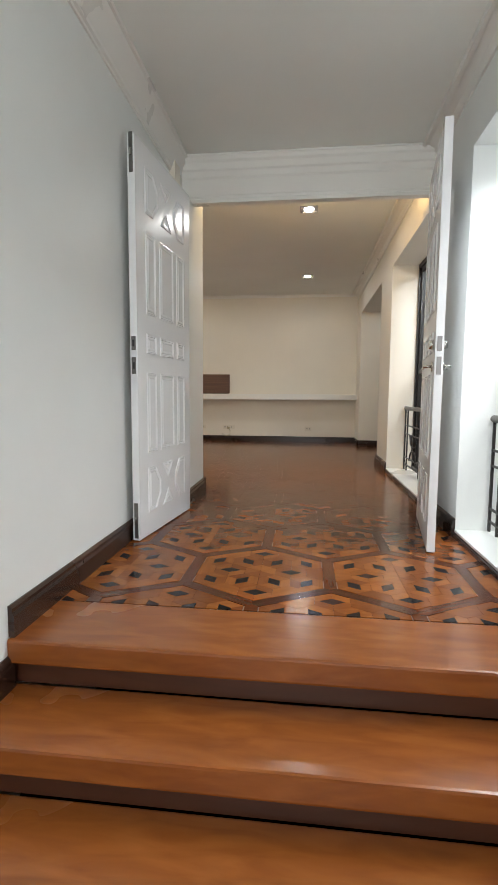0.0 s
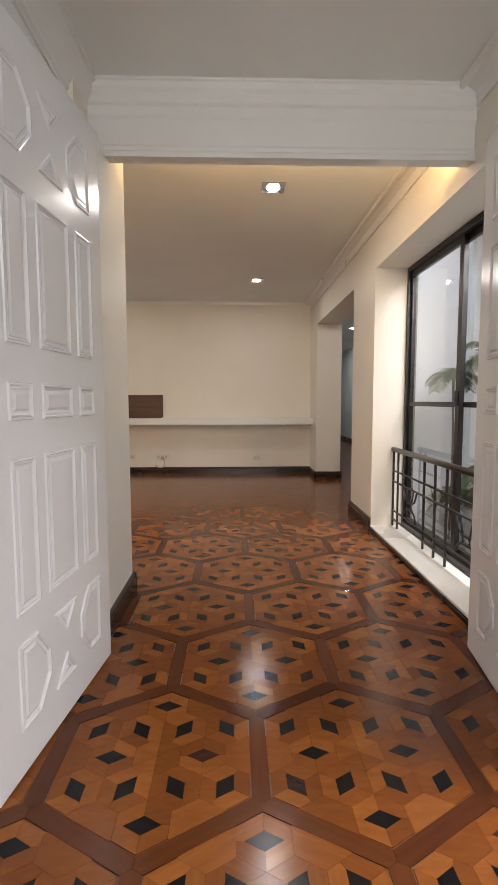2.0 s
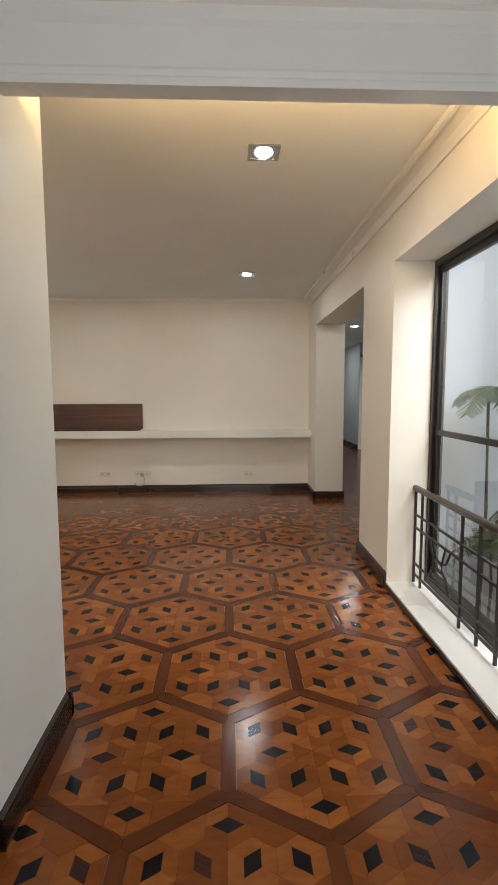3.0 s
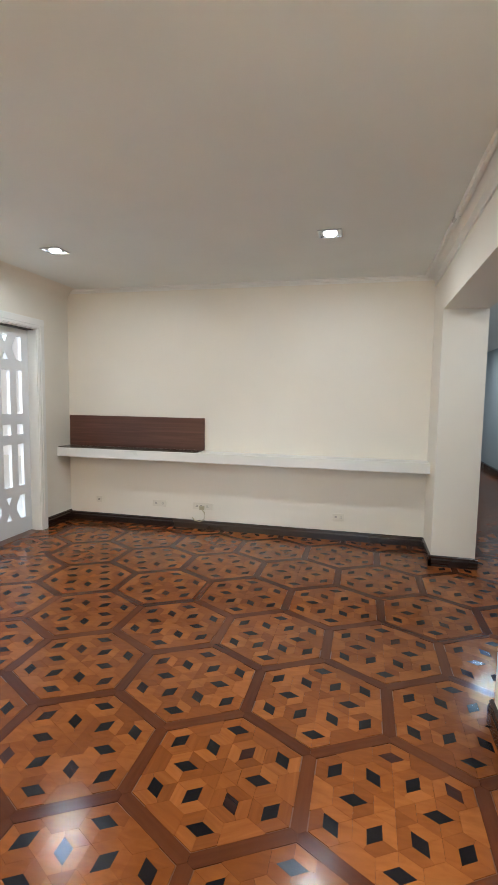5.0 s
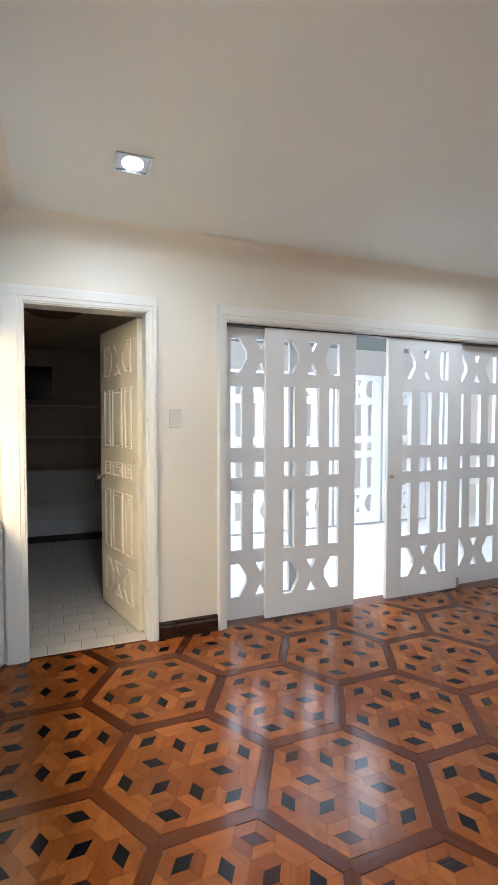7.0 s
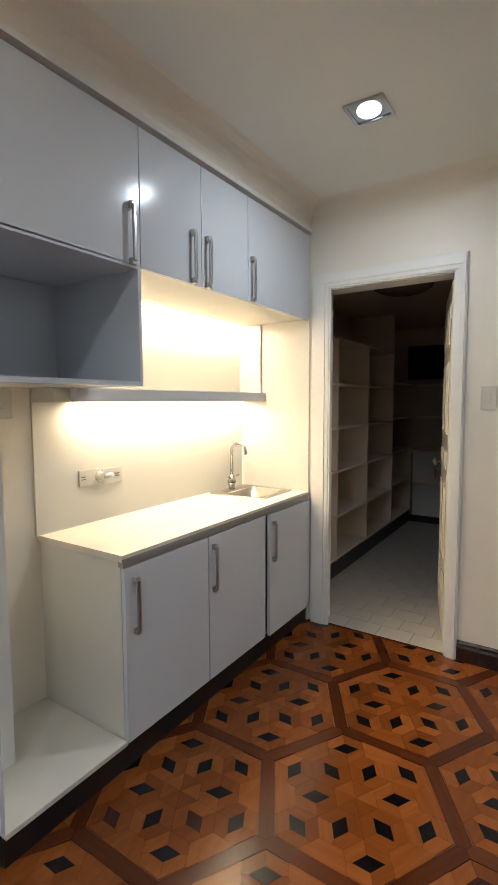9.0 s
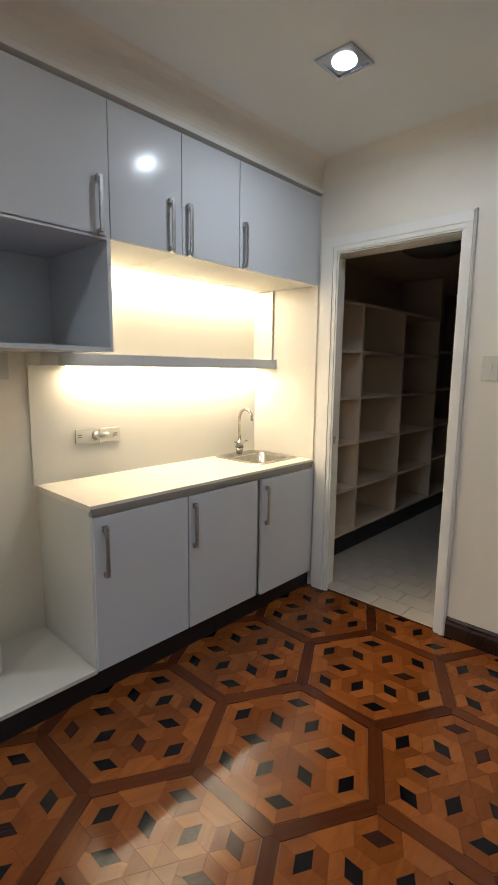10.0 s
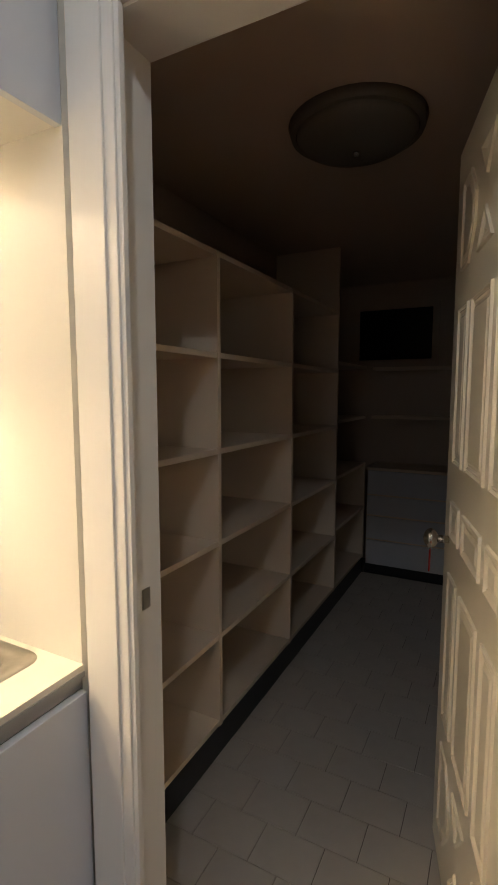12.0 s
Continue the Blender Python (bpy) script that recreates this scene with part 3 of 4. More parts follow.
# ---- sliding lattice doors ----
def lattice_leaf(name, y0, x, group, label, lo=0.0, hi=0.745, width=0.745, height=2.066):
    """White leaf with cut-out openings, standing in the plane x and running north from y0."""
    d = thing(name, label, "sliding door", (x, y0, 0.008), group)
    W, Hh, th = width, height, 0.035
    k = W / 0.78
    us = [lo] + [k * u for u in (0.15, 0.24, 0.33, 0.45, 0.54, 0.63)] + [hi]
    vs = [0, 0.16, 0.395, 0.495, 0.92, 1.015, 1.12, 1.225, 1.655, 1.755, 1.99, Hh]

    def put(u, v, wv):
        return (wv - th / 2, u, v)

    bm = bmesh.new()
    for a, b in ((us[0], us[1]), (us[6], us[7])):
        add_box(bm, -th / 2, th / 2, a, b, 0, Hh, 0.002)
    part("stile", bm, M_DOOR, d)
    for a, b in ((vs[0], vs[1]), (vs[2], vs[3]), (vs[4], vs[5]), (vs[6], vs[7]), (vs[8], vs[9]), (vs[10], vs[11])):
        part("rail", box(-th / 2, th / 2, us[1], us[6], a, b), M_DOOR, d)
    for a, b in ((vs[3], vs[4]), (vs[5], vs[6]), (vs[7], vs[8])):
        for c, e in ((us[2], us[3]), (us[4], us[5])):
            part("bar", box(-th / 2, th / 2, c, e, a, b), M_DOOR, d)
    mid = (us[1] + us[6]) / 2
    for a, b in ((vs[1], vs[2]), (vs[9], vs[10])):
        bm = bmesh.new()
        k = 0.075
        q = W / 0.78
        for s in (-1, 1):
            def m(u):
                return mid + s * u * q
            # the brace between the side opening and the small triangles
            c = (a + b) / 2
            poly = [(m(0.168), a), (m(0.04), a), (m(0.0), a + k), (m(0.0), b - k), (m(0.04), b), (m(0.168), b), (m(0.112), c + 0.025), (m(0.112), c - 0.025)]
            if s < 0:
                poly = poly[::-1]
            add_prism(bm, poly, put, th)
        bmesh.ops.recalc_face_normals(bm, faces=bm.faces[:])
        part("brace", bm, M_DOOR, d)
    return d


SL = "white painted sliding door leaf with cut-out openings"
lattice_leaf("sliding_door", 5.36, XW - 0.115, "sliding door leaves", SL, lo=0.085)
f2 = lattice_leaf("sliding_door", 5.743, XW - 0.052, "sliding door leaves", SL)
f3 = lattice_leaf("sliding_door", 6.79, XW - 0.052, "sliding door leaves", SL)
lattice_leaf("sliding_door", 7.395, XW - 0.115, "sliding door leaves", SL, hi=0.70)
part("pull_knob", cyl((0.018, 0.03, 0.98), (0.045, 0.03, 0.98), 0.012), M_CHROME, f3)
part("foot_bolt", box(0.018, 0.032, 0.72, 0.74, 0.0, 0.09, 0.002), M_HANDLE, f3)
structure("trim_sliding_track", boxes((XW - 0.14, XW - 0.03, 5.445, 8.10, 2.077, 2.083)), M_FRAME, "dark sliding door track")
PL = "white lattice panel standing across the patio in daylight"
for i in range(5):
    lattice_leaf("patio_screen", 6.3 + i * 0.80, -5.6, "patio screens", PL)

# ---- long shelf, board and panel on it ----
shelf = thing("wall_shelf", "long white painted wall shelf with a thick front edge", "shelf", (0, 0, 0))
part("shelf_board", box(XW, XR, 8.435, YN, 0.795, 0.85, 0.003), M_TRIM, shelf)
part("shelf_front", box(XW, XR, 8.41, 8.435, 0.755, 0.852, 0.003), M_TRIM, shelf)
board = thing("backboard", "walnut-veneer board standing on the shelf against the wall", "board", (0, 0, 0))
part("board", box(XW + 0.02, -1.37, 8.625, YN - 0.002, 0.861, 1.202, 0.002), M_BOARD, board)
slab = thing("shelf_top_panel", "dark glossy panel lying on the white shelf", "panel", (0, 0, 0))
part("panel", box(XW + 0.005, -1.385, 8.425, 8.622, 0.8525, 0.861, 0.001), M_SLAB, slab)


# ---- recessed ceiling lamps ----
def spot(x, y, z=H, power=1.0):
    s = thing("recessed_ceiling_lamp", "square steel recessed ceiling lamp, lit, in the painted ceiling", "ceiling lamp", (x, y, z), "recessed ceiling lamps")
    r = 0.082
    bm = bmesh.new()
    for a in ((-r, r, -r, -r + 0.012), (-r, r, r - 0.012, r), (-r, -r + 0.012, -r + 0.012, r - 0.012), (r - 0.012, r, -r + 0.012, r - 0.012)):
        add_box(bm, *a, -0.008, -0.001)
    part("trim_frame", bm, M_LAMPREFL, s)
    part("reflector", box(-r + 0.012, r - 0.012, -r + 0.012, r - 0.012, -0.0025, -0.001), M_LAMPREFL, s)
    bm = bmesh.new()
    bmesh.ops.create_uvsphere(bm, u_segments=20, v_segments=10, radius=0.048, matrix=Matrix.Translation((0, 0, -0.004)) @ Matrix.Diagonal((1, 1, 0.35, 1)))
    for f in bm.faces:
        f.smooth = True
    part("bulb", bm, M_BULB, s)
    d = bpy.data.lights.new("lamp_light", "AREA")
    d.shape, d.size, d.energy, d.color = "DISK", 0.08, SPOT_W * power, (0.81, 0.925, 1.0)
    l = new("lamp_light", d)
    l.matrix_world = look((x, y, z - 0.03), (x, y, 0))
    l.matrix_world = pose(x, y, z - 0.03)
    return s


for x, y in ((0.0, 4.71), (0.0, 7.30), (-2.2, 7.30), (-2.2, 4.71)):
    spot(x, y)
spot(2.0, 10.6, 2.5)
# the next two are unseen additions that brighten the dark passage
spot(2.0, 7.6, 2.5)
spot(2.0, 14.0, 2.5)


# ---- wall plates ----
M_AGED = paint("aged_plastic", (0.42, 0.37, 0.25), 0.4, 0.1, bump=0.02)
M_PLATE = paint("plate_cream", (0.72, 0.67, 0.57), 0.4, 0.03, bump=0.02)


def plate(name, label, x, y, z, w, h, axis, slots, cat="wall outlet"):
    """axis 'x': on a wall that faces +x; 'y': faces +y; '-y': faces -y."""
    turn = {"x": 90, "y": 180, "-y": 0}[axis]
    p = thing(name, label, cat, (x, y, z), "", turn)
    part("plate", box(-w / 2, w / 2, -0.009, 0, -h / 2, h / 2, 0.003), M_PLATE if axis == "-y" else M_PLASTIC, p)
    for u in slots:
        if cat == "light switch":
            part("rocker", box(u - 0.012, u + 0.012, -0.014, -0.008, -0.022, 0.022, 0.002), M_PLASTIC, p)
        else:
            part("socket", boxes((u - 0.012, u + 0.012, -0.0105, -0.008, 0.004, 0.008), (u - 0.012, u + 0.012, -0.0105, -0.008, -0.008, -0.004)), M_PLASTIC_D, p)
    return p


OUT = "cream plastic wall outlet low on the painted wall"
plate("wall_outlet", OUT, 0.06, YN, 0.235, 0.115, 0.07, "-y", (-0.025, 0.025))
p = plate("wall_outlet", "cream plastic double outlet with a coiled cable and plug", -1.385, YN, 0.25, 0.22, 0.075, "-y", (-0.07, -0.02, 0.05))
part("plug", box(-0.03, 0.02, -0.045, -0.009, -0.035, 0.005, 0.004), M_AGED, p)
part("cable", tube([(0.0, -0.04, -0.03), (0.03, -0.05, -0.06), (0.03, -0.05, -0.13), (-0.02, -0.05, -0.16), (-0.08, -0.05, -0.15), (-0.11, -0.04, -0.12)], 0.007), M_AGED, p)
plate("wall_outlet", OUT, -1.89, YN, 0.25, 0.16, 0.07, "-y", (-0.04, 0.04))
plate("wall_outlet", OUT, -2.63, YN, 0.25, 0.07, 0.07, "-y", (0.0,))
plate("light_switch", "white plastic light switch beside the pantry door", XW, 5.085, 1.437, 0.075, 0.12, "x", (0.0,), "light switch")
plate("light_switch", "cream plastic light switch in the kitchenette niche", -1.19, 3.54, 1.42, 0.075, 0.12, "y", (-0.015, 0.015), "light switch")
plate("light_switch", "cream plastic light switch in the kitchenette niche", -1.30, 3.54, 1.42, 0.075, 0.12, "y", (0.0,), "light switch")

# ---- kitchenette ----
KF, KB = 4.062, 3.54


def pull(parent, x, z0, z1, y=KF):
    """A bow handle: two feet and a bar, slightly waisted."""
    h = part("handle", box(x - 0.0085, x + 0.0085, y + 0.018, y + 0.028, z0, z1, 0.003), M_HANDLE, parent, "brushed steel bar handle")
    for z in (z0, z1):
        part("handle_foot", box(x - 0.011, x + 0.011, y, y + 0.022, z - 0.012, z + 0.012, 0.003), M_HANDLE, h)


def wall_cabinet(name, x0, x1, label, hx, z0=1.93, z1=2.435):
    c = thing(name, label, "cabinet", (0, 0, 0), "upper kitchenette cabinets")
    for nm, a in (("bottom", (x0, x1, z0, z0 + 0.016)), ("side", (x0, x0 + 0.016, z0 + 0.016, z1)), ("side", (x1 - 0.016, x1, z0 + 0.016, z1)), ("top", (x0 + 0.016, x1 - 0.016, z1 - 0.016, z1))):
        part(nm, box(a[0], a[1], KB + 0.002, KF - 0.02, a[2], a[3]), M_LAM_IN, c)
    d = part("door", box(x0 + 0.001, x1 - 0.001, KF - 0.018, KF, z0 - 0.004, z1, 0.0015), M_LAM, c)
    pull(d, hx, z0 + 0.008, z0 + 0.208)
    return c


UL = "glossy white laminate wall cabinet with steel bow handle"
wall_cabinet("wall_cabinet", -1.562, -0.952, "wide glossy white wall cabinet above the open box, steel handle", -1.514)
wall_cabinet("wall_cabinet", -1.927, -1.564, UL, -1.863)
wall_cabinet("wall_cabinet", -2.296, -1.929, UL, -1.965)
wall_cabinet("wall_cabinet", -2.985, -2.298, "wide glossy white wall cabinet beside the pantry wall, steel handle", -2.328)
structure("trim_cabinet_top", boxes((XW, -0.95, KB, KF - 0.03, 2.44, H), (XW, -0.95, KF - 0.03, KF + 0.012, 2.452, 2.475), (XW, -0.95, KF - 0.03, KF - 0.004, 2.475, H)), M_TRIM, "painted filler and moulding above the cabinets")
structure("cornice_cabinets", profile_run(COVE, (XW, KF - 0.004), (-0.95, KF - 0.004), (0, 1), H), M_WALL, "cream cove moulding above the cabinets")

ob = thing("open_wall_box", "open white laminate wall box under the upper cabinet", "cabinet", (0, 0, 0))
for a in ((-1.562, -0.952, KB + 0.002, KF, 1.483, 1.501), (-1.562, -1.546, KB + 0.002, KF, 1.501, 1.932), (-0.97, -0.952, KB + 0.002, KF, 1.501, 1.932), (-1.546, -0.97, KB + 0.002, KB + 0.012, 1.501, 1.932), (-1.546, -0.97, KB + 0.012, KF, 1.918, 1.932)):
    part("side", box(*a), M_LAM, ob)

ls = thing("floating_shelf", "white floating shelf over the counter with a warm light strip beneath", "shelf", (0, 0, 0))
part("shelf_board", box(-2.984, -1.50, KB + 0.014, 3.745, 1.425, 1.482, 0.002), M_LAM, ls)
part("shelf_end", box(-1.50, -1.42, KB + 0.014, 3.70, 1.425, 1.482, 0.002), M_LAM_IN, ls)
part("light_strip", box(-2.96, -1.60, KB + 0.02, KB + 0.045, 1.413, 1.424), M_STRIP, ls, "warm white light strip, lit")
us = thing("upper_light_strip", "warm white light strip under the wall cabinets, lit", "light strip", (0, 0, 0))
part("light_strip", box(-2.96, -1.60, KB + 0.02, KB + 0.045, 1.924, 1.935), M_STRIP, us)
area("strip_light_lower", (-2.28, 3.62, 1.41), (-2.28, 3.60, 0.85), 1.36, 0.03, STRIP_W, (1.0, 0.82, 0.54))
area("strip_light_upper", (-2.28, 3.62, 1.92), (-2.28, 3.60, 1.4), 1.34, 0.03, STRIP_W, (1.0, 0.82, 0.54))

structure("trim_end_panel", boxes((-2.985, -2.968, KB + 0.012, 3.715, 1.484, 1.928)), M_LAM_IN, "cream end panel above the floating shelf")
structure("trim_side_panel", boxes((XW, -2.985, KB, KF, 0.0, 2.44)), M_LAM_IN, "cream side panel of the kitchenette")
structure("trim_splashback", boxes((-2.985, -1.42, KB, KB + 0.012, 0.852, 1.48), (-2.985, -1.564, KB, KB + 0.012, 1.48, 1.93)), M_LAM_IN, "cream splashback panel")

ct = thing("worktop", "cream kitchenette worktop with a grey metal-edged front", "worktop", (0, 0, 0))
SX0, SX1, SY0, SY1 = -2.93, -2.62, 3.66, 3.92
bm = bmesh.new()
rings = [[bm.verts.new((x, y, z)) for x, y in ((a, c), (b, c), (b, d), (a, d))] for a, b, c, d, z in (
    (-2.985, -1.43, KB, KF + 0.004, 0.852), (SX0, SX1, SY0, SY1, 0.852), (SX0, SX1, SY0, SY1, 0.826), (-2.985, -1.43, KB, KF + 0.004, 0.826), (-2.985, -1.43, KB, KF + 0.004, 0.852))]
rings[4] = rings[0]
for ra, rb in zip(rings, rings[1:]):
    for k in range(4):
        bm.faces.new((ra[k], ra[(k + 1) % 4], rb[(k + 1) % 4], rb[k]))
bmesh.ops.recalc_face_normals(bm, faces=bm.faces[:])
part("slab", bm, M_COUNTER, ct)
part("front_edge", boxes((-2.985, -1.428, KF + 0.004, KF + 0.007, 0.826, 0.838), (-2.985, -1.44, KF - 0.03, KF - 0.002, 0.800, 0.826)), M_EDGE, ct)


def base_cabinet(x0, x1, hx, proud=0.0, label=""):
    c = thing("base_cabinet", label, "cabinet", (0, 0, 0), "base cabinets")
    for nm, a in (("bottom", (x0 + 0.002, x1 - 0.002, KB, KF - 0.02, 0.10, 0.116)), ("side", (x0 + 0.002, x0 + 0.018, KB, KF - 0.02, 0.116, 0.825)), ("side", (x1 - 0.018, x1 - 0.002, KB, KF - 0.02, 0.116, 0.825)), ("back", (x0 + 0.018, x1 - 0.018, KB, KB + 0.01, 0.116, 0.6))):
        part(nm, box(*a), M_LAM_IN, c)
    d = part("door", box(x0 + 0.003, x1 - 0.003, KF - 0.018 + proud, KF + 0.001 + proud, 0.104, 0.797, 0.002), M_LAM, c)
    pull(d, hx, 0.54, 0.745, KF + proud)
    return c


BL = "white laminate base cabinet with steel bow handle"
base_cabinet(-1.952, -1.44, -1.493, label=BL)
base_cabinet(-2.462, -1.954, -1.99, label=BL)
base_cabinet(-2.985, -2.480, -2.521, 0.014, label=BL + " not quite shut")
pf = thing("platform_board", "white laminate platform board beside the base cabinets", "platform", (0, 0, 0))
part("platform", box(-1.438, -0.952, KB, KF, 0.098, 0.116, 0.001), M_LAM_IN, pf)
structure("kick_board", boxes((-2.985, -0.95, KB, 4.05, 0.0, 0.098)), M_BLACK, "black kick board")
structure("trim_niche_side", boxes((-0.952, -0.95, 4.04, 4.06, 0.117, 1.482)), M_LAM, "white cabinet side edge")

# sink and tap
sk = thing("sink", "stainless steel inset sink with rounded corners in the worktop", "sink", (0, 0, 0.852))


def rounded(x0, x1, y0, y1, r, n=5):
    pts = []
    for cx, cy, a0 in ((x1 - r, y1 - r, 0), (x0 + r, y1 - r, 90), (x0 + r, y0 + r, 180), (x1 - r, y0 + r, 270)):
        for k in range(n + 1):
            a = radians(a0 + 90 * k / n)
            pts.append((cx + r * math.cos(a), cy + r * math.sin(a)))
    return pts


bm = bmesh.new()
rings = []
for (x0, x1, y0, y1, r), z in (((-2.968, -2.578, 3.56, 3.97, 0.04), 0.0), ((-2.966, -2.58, 3.562, 3.968, 0.04), 0.004), ((-2.93, -2.62, 3.655, 3.925, 0.05), 0.003), ((-2.925, -2.625, 3.66, 3.92, 0.05), -0.006),
                               ((-2.905, -2.645, 3.68, 3.90, 0.05), -0.12), ((-2.86, -2.69, 3.72, 3.86, 0.04), -0.135)):
    rings.append([bm.verts.new((x, y, z)) for x, y in rounded(x0, x1, y0, y1, r)])
for a, b in zip(rings, rings[1:]):
    for k in range(len(a)):
        f = bm.faces.new((a[k], a[(k + 1) % len(a)], b[(k + 1) % len(a)], b[k]))
        f.smooth = True
bm.faces.new(rings[-1])
part("basin", bm, M_SINK, sk)
part("drain", cyl((-2.775, 3.79, -0.134), (-2.775, 3.79, -0.130), 0.03), M_CHROME, sk)
tp = thing("tap", "stainless steel swan-neck tap with two lever handles", "tap", (-2.765, 3.62, 0.854))
part("base", cyl((0, 0, 0), (0, 0, 0.05), 0.018, 0.028), M_CHROME, tp)
part("body", cyl((0, 0, 0.05), (0, 0, 0.10), 0.030, 0.012), M_CHROME, tp)
part("spout", tube([(0, 0, 0.09), (0, 0, 0.25)] + [(0, 0.055 - 0.055 * math.cos(radians(a)), 0.25 + 0.055 * math.sin(radians(a))) for a in range(15, 166, 15)] + [(0, 0.112, 0.235)], 0.010, 12), M_CHROME, tp)
for s in (-1, 1):
    part("tap_lever", tube([(0, 0, 0.06), (s * 0.035, 0.01, 0.085), (s * 0.06, 0.015, 0.09)], 0.006, 8), M_CHROME, tp)
ko = plate("wall_outlet", "white plastic wall outlet on the splashback with a white plug", -1.70, KB + 0.012, 1.07, 0.125, 0.075, "y", (-0.04, 0.04))
part("plug", cyl((0.05, -0.009, 0.0), (0.05, -0.045, 0.0), 0.024, 0.018), M_PLASTIC, ko)
part("plug_cable", tube([(0.05, -0.04, 0.0), (0.08, -0.045, 0.003), (0.105, -0.035, 0.003)], 0.012, 8), M_PLASTIC, ko)
plate("wall_outlet", "white plastic wall outlet on the splashback", -1.833, KB + 0.012, 1.065, 0.125, 0.075, "y", (-0.03, 0.03))

# ---- pantry ----
PS = "cream painted open shelving bay along the pantry wall"


def shelf_bay(x0, x1, zs, top, y0=3.502, y1=3.92, solid=False):
    s = thing("shelf_bay", PS, "shelving", (0, 0, 0), "pantry shelving bays")
    part("upright", box(x0, x0 + 0.02, y0, y1, 0.14, top), M_PANSHELF, s)
    for z in zs:
        part("shelf", box(x0 + 0.02, x1, y0, y1 - 0.002, z - 0.02, z, 0.001), M_PANSHELF, s)
    return s


ROWZ = (0.165, 0.51, 0.875, 1.22, 1.567, 1.92)
shelf_bay(-3.805, -3.17, ROWZ, 1.92)
shelf_bay(-4.50, -3.805, ROWZ, 1.92)
shelf_bay(-5.24, -4.50, ROWZ, 2.298)
shelf_bay(-5.98, -5.24, (0.165, 0.55, 0.89, 1.25, 1.62), 0.89)
structure("kick_pantry", boxes((-6.0, -3.17, 3.502, 3.90, 0.0, 0.14), (-6.355, -6.03, 3.92, 4.98, 0.0, 0.08)), M_BLACK, "black kick board under the shelving")
dr = thing("drawer_chest", "pale grey chest of four wide drawers at the pantry end wall", "chest of drawers", (0, 0, 0))
part("body", boxes((-6.355, -6.02, 3.93, 4.98, 0.08, 0.83), (-6.355, -5.99, 3.92, 4.98, 0.83, 0.85)), M_PANSHELF, dr)
for a, b in ((0.085, 0.275), (0.29, 0.465), (0.48, 0.628), (0.642, 0.825)):
    part("drawer", box(-6.02, -6.0, 3.935, 4.98, a, b, 0.003), M_DRAWER, dr)
for z in (1.242, 1.62):
    es = thing("end_shelf", "painted shelf across the pantry end wall", "shelf", (0, 0, 0), "pantry end shelves")
    part("board", box(-6.355, -6.1, 3.93, 5.0, z - 0.02, z), M_PANSHELF, es)
pw = thing("window_3", "small dark framed window high in the pantry end wall", "window", (0, 0, 0))
pw["kind"] = "structure"
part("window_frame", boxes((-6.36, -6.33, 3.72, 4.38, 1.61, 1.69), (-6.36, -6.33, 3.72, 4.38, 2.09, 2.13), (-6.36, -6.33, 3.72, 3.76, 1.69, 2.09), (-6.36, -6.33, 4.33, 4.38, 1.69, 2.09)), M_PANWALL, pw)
part("pane", box(-6.355, -6.345, 3.76, 4.33, 1.69, 2.09), M_DARKGLASS, pw)
vp = thing("vent_panel", "small painted panel beside the pantry window", "panel", (0, 0, 0))
part("plate", box(-6.36, -6.34, 4.42, 4.70, 1.68, 2.02, 0.004), M_PANWALL, vp)
pl = thing("dome_lamp", "round frosted glass ceiling lamp, unlit, with a steel rim", "ceiling lamp", (-3.95, 4.36, 2.30))
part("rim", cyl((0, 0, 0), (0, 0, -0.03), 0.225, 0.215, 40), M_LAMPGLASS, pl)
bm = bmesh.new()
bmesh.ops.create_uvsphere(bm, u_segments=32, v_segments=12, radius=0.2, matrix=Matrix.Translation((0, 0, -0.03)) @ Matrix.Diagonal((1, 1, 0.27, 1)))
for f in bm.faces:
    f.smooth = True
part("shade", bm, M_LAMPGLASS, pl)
part("finial", cyl((0, 0, -0.078), (0, 0, -0.096), 0.012, 0.008), M_CHROME, pl)


# ---- garden palms ----
def palm(x, y, h, n, seed, R=1.1):
    rnd = random.Random(seed)
    p = thing("palm", "green palm with long feathery fronds before the white garden wall", "palm", (x, y, -0.35), "garden palms")
    part("trunk", tube([(0, 0, 0), (0.03, 0.02, h * 0.5), (0, 0, h)], 0.012, 8), M_TRUNK, p)
    bm = bmesh.new()
    for k in range(n):
        a = math.tau * k / n + rnd.uniform(-0.3, 0.3)
        L = R * rnd.uniform(0.7, 1.1)
        up = rnd.uniform(0.35, 1.3)
        pts = []
        for j in range(15):
            s = j / 14
            r = L * s * (1 - 0.15 * s)
            pts.append(Vector((r * math.cos(a), r * math.sin(a), h + up * L * s - 1.25 * L * s * s * (0.5 + up * 0.35))))
        for j in range(14):
            d = (pts[j + 1] - pts[j]).normalized()
            side = d.cross(Vector((0, 0, 1))).normalized()
            for s in (-1, 1):
                for e in (0, 0.33, 0.66):
                    b0 = pts[j].lerp(pts[j + 1], e)
                    ln = 0.34 * L * math.sin(math.pi * min(1, 0.16 + 0.8 * (j + e) / 14)) + 0.04
                    tip = b0 + (side * s * 0.85 + d * 0.55 + Vector((0, 0, rnd.uniform(-0.45, -0.1)))) * ln
                    w0 = d * 0.0045
                    f = [bm.verts.new(b0 - w0), bm.verts.new(b0 + w0), bm.verts.new(b0.lerp(tip, 0.6) + w0), bm.verts.new(tip)]
                    bm.faces.new(f)
            bm.faces.new([bm.verts.new(pts[j] + Vector((0, 0, 0.006))), bm.verts.new(pts[j + 1] + Vector((0, 0, 0.006))), bm.verts.new(pts[j + 1] - Vector((0, 0, 0.006))), bm.verts.new(pts[j] - Vector((0, 0, 0.006)))])
    part("crown", bm, M_FROND, p)


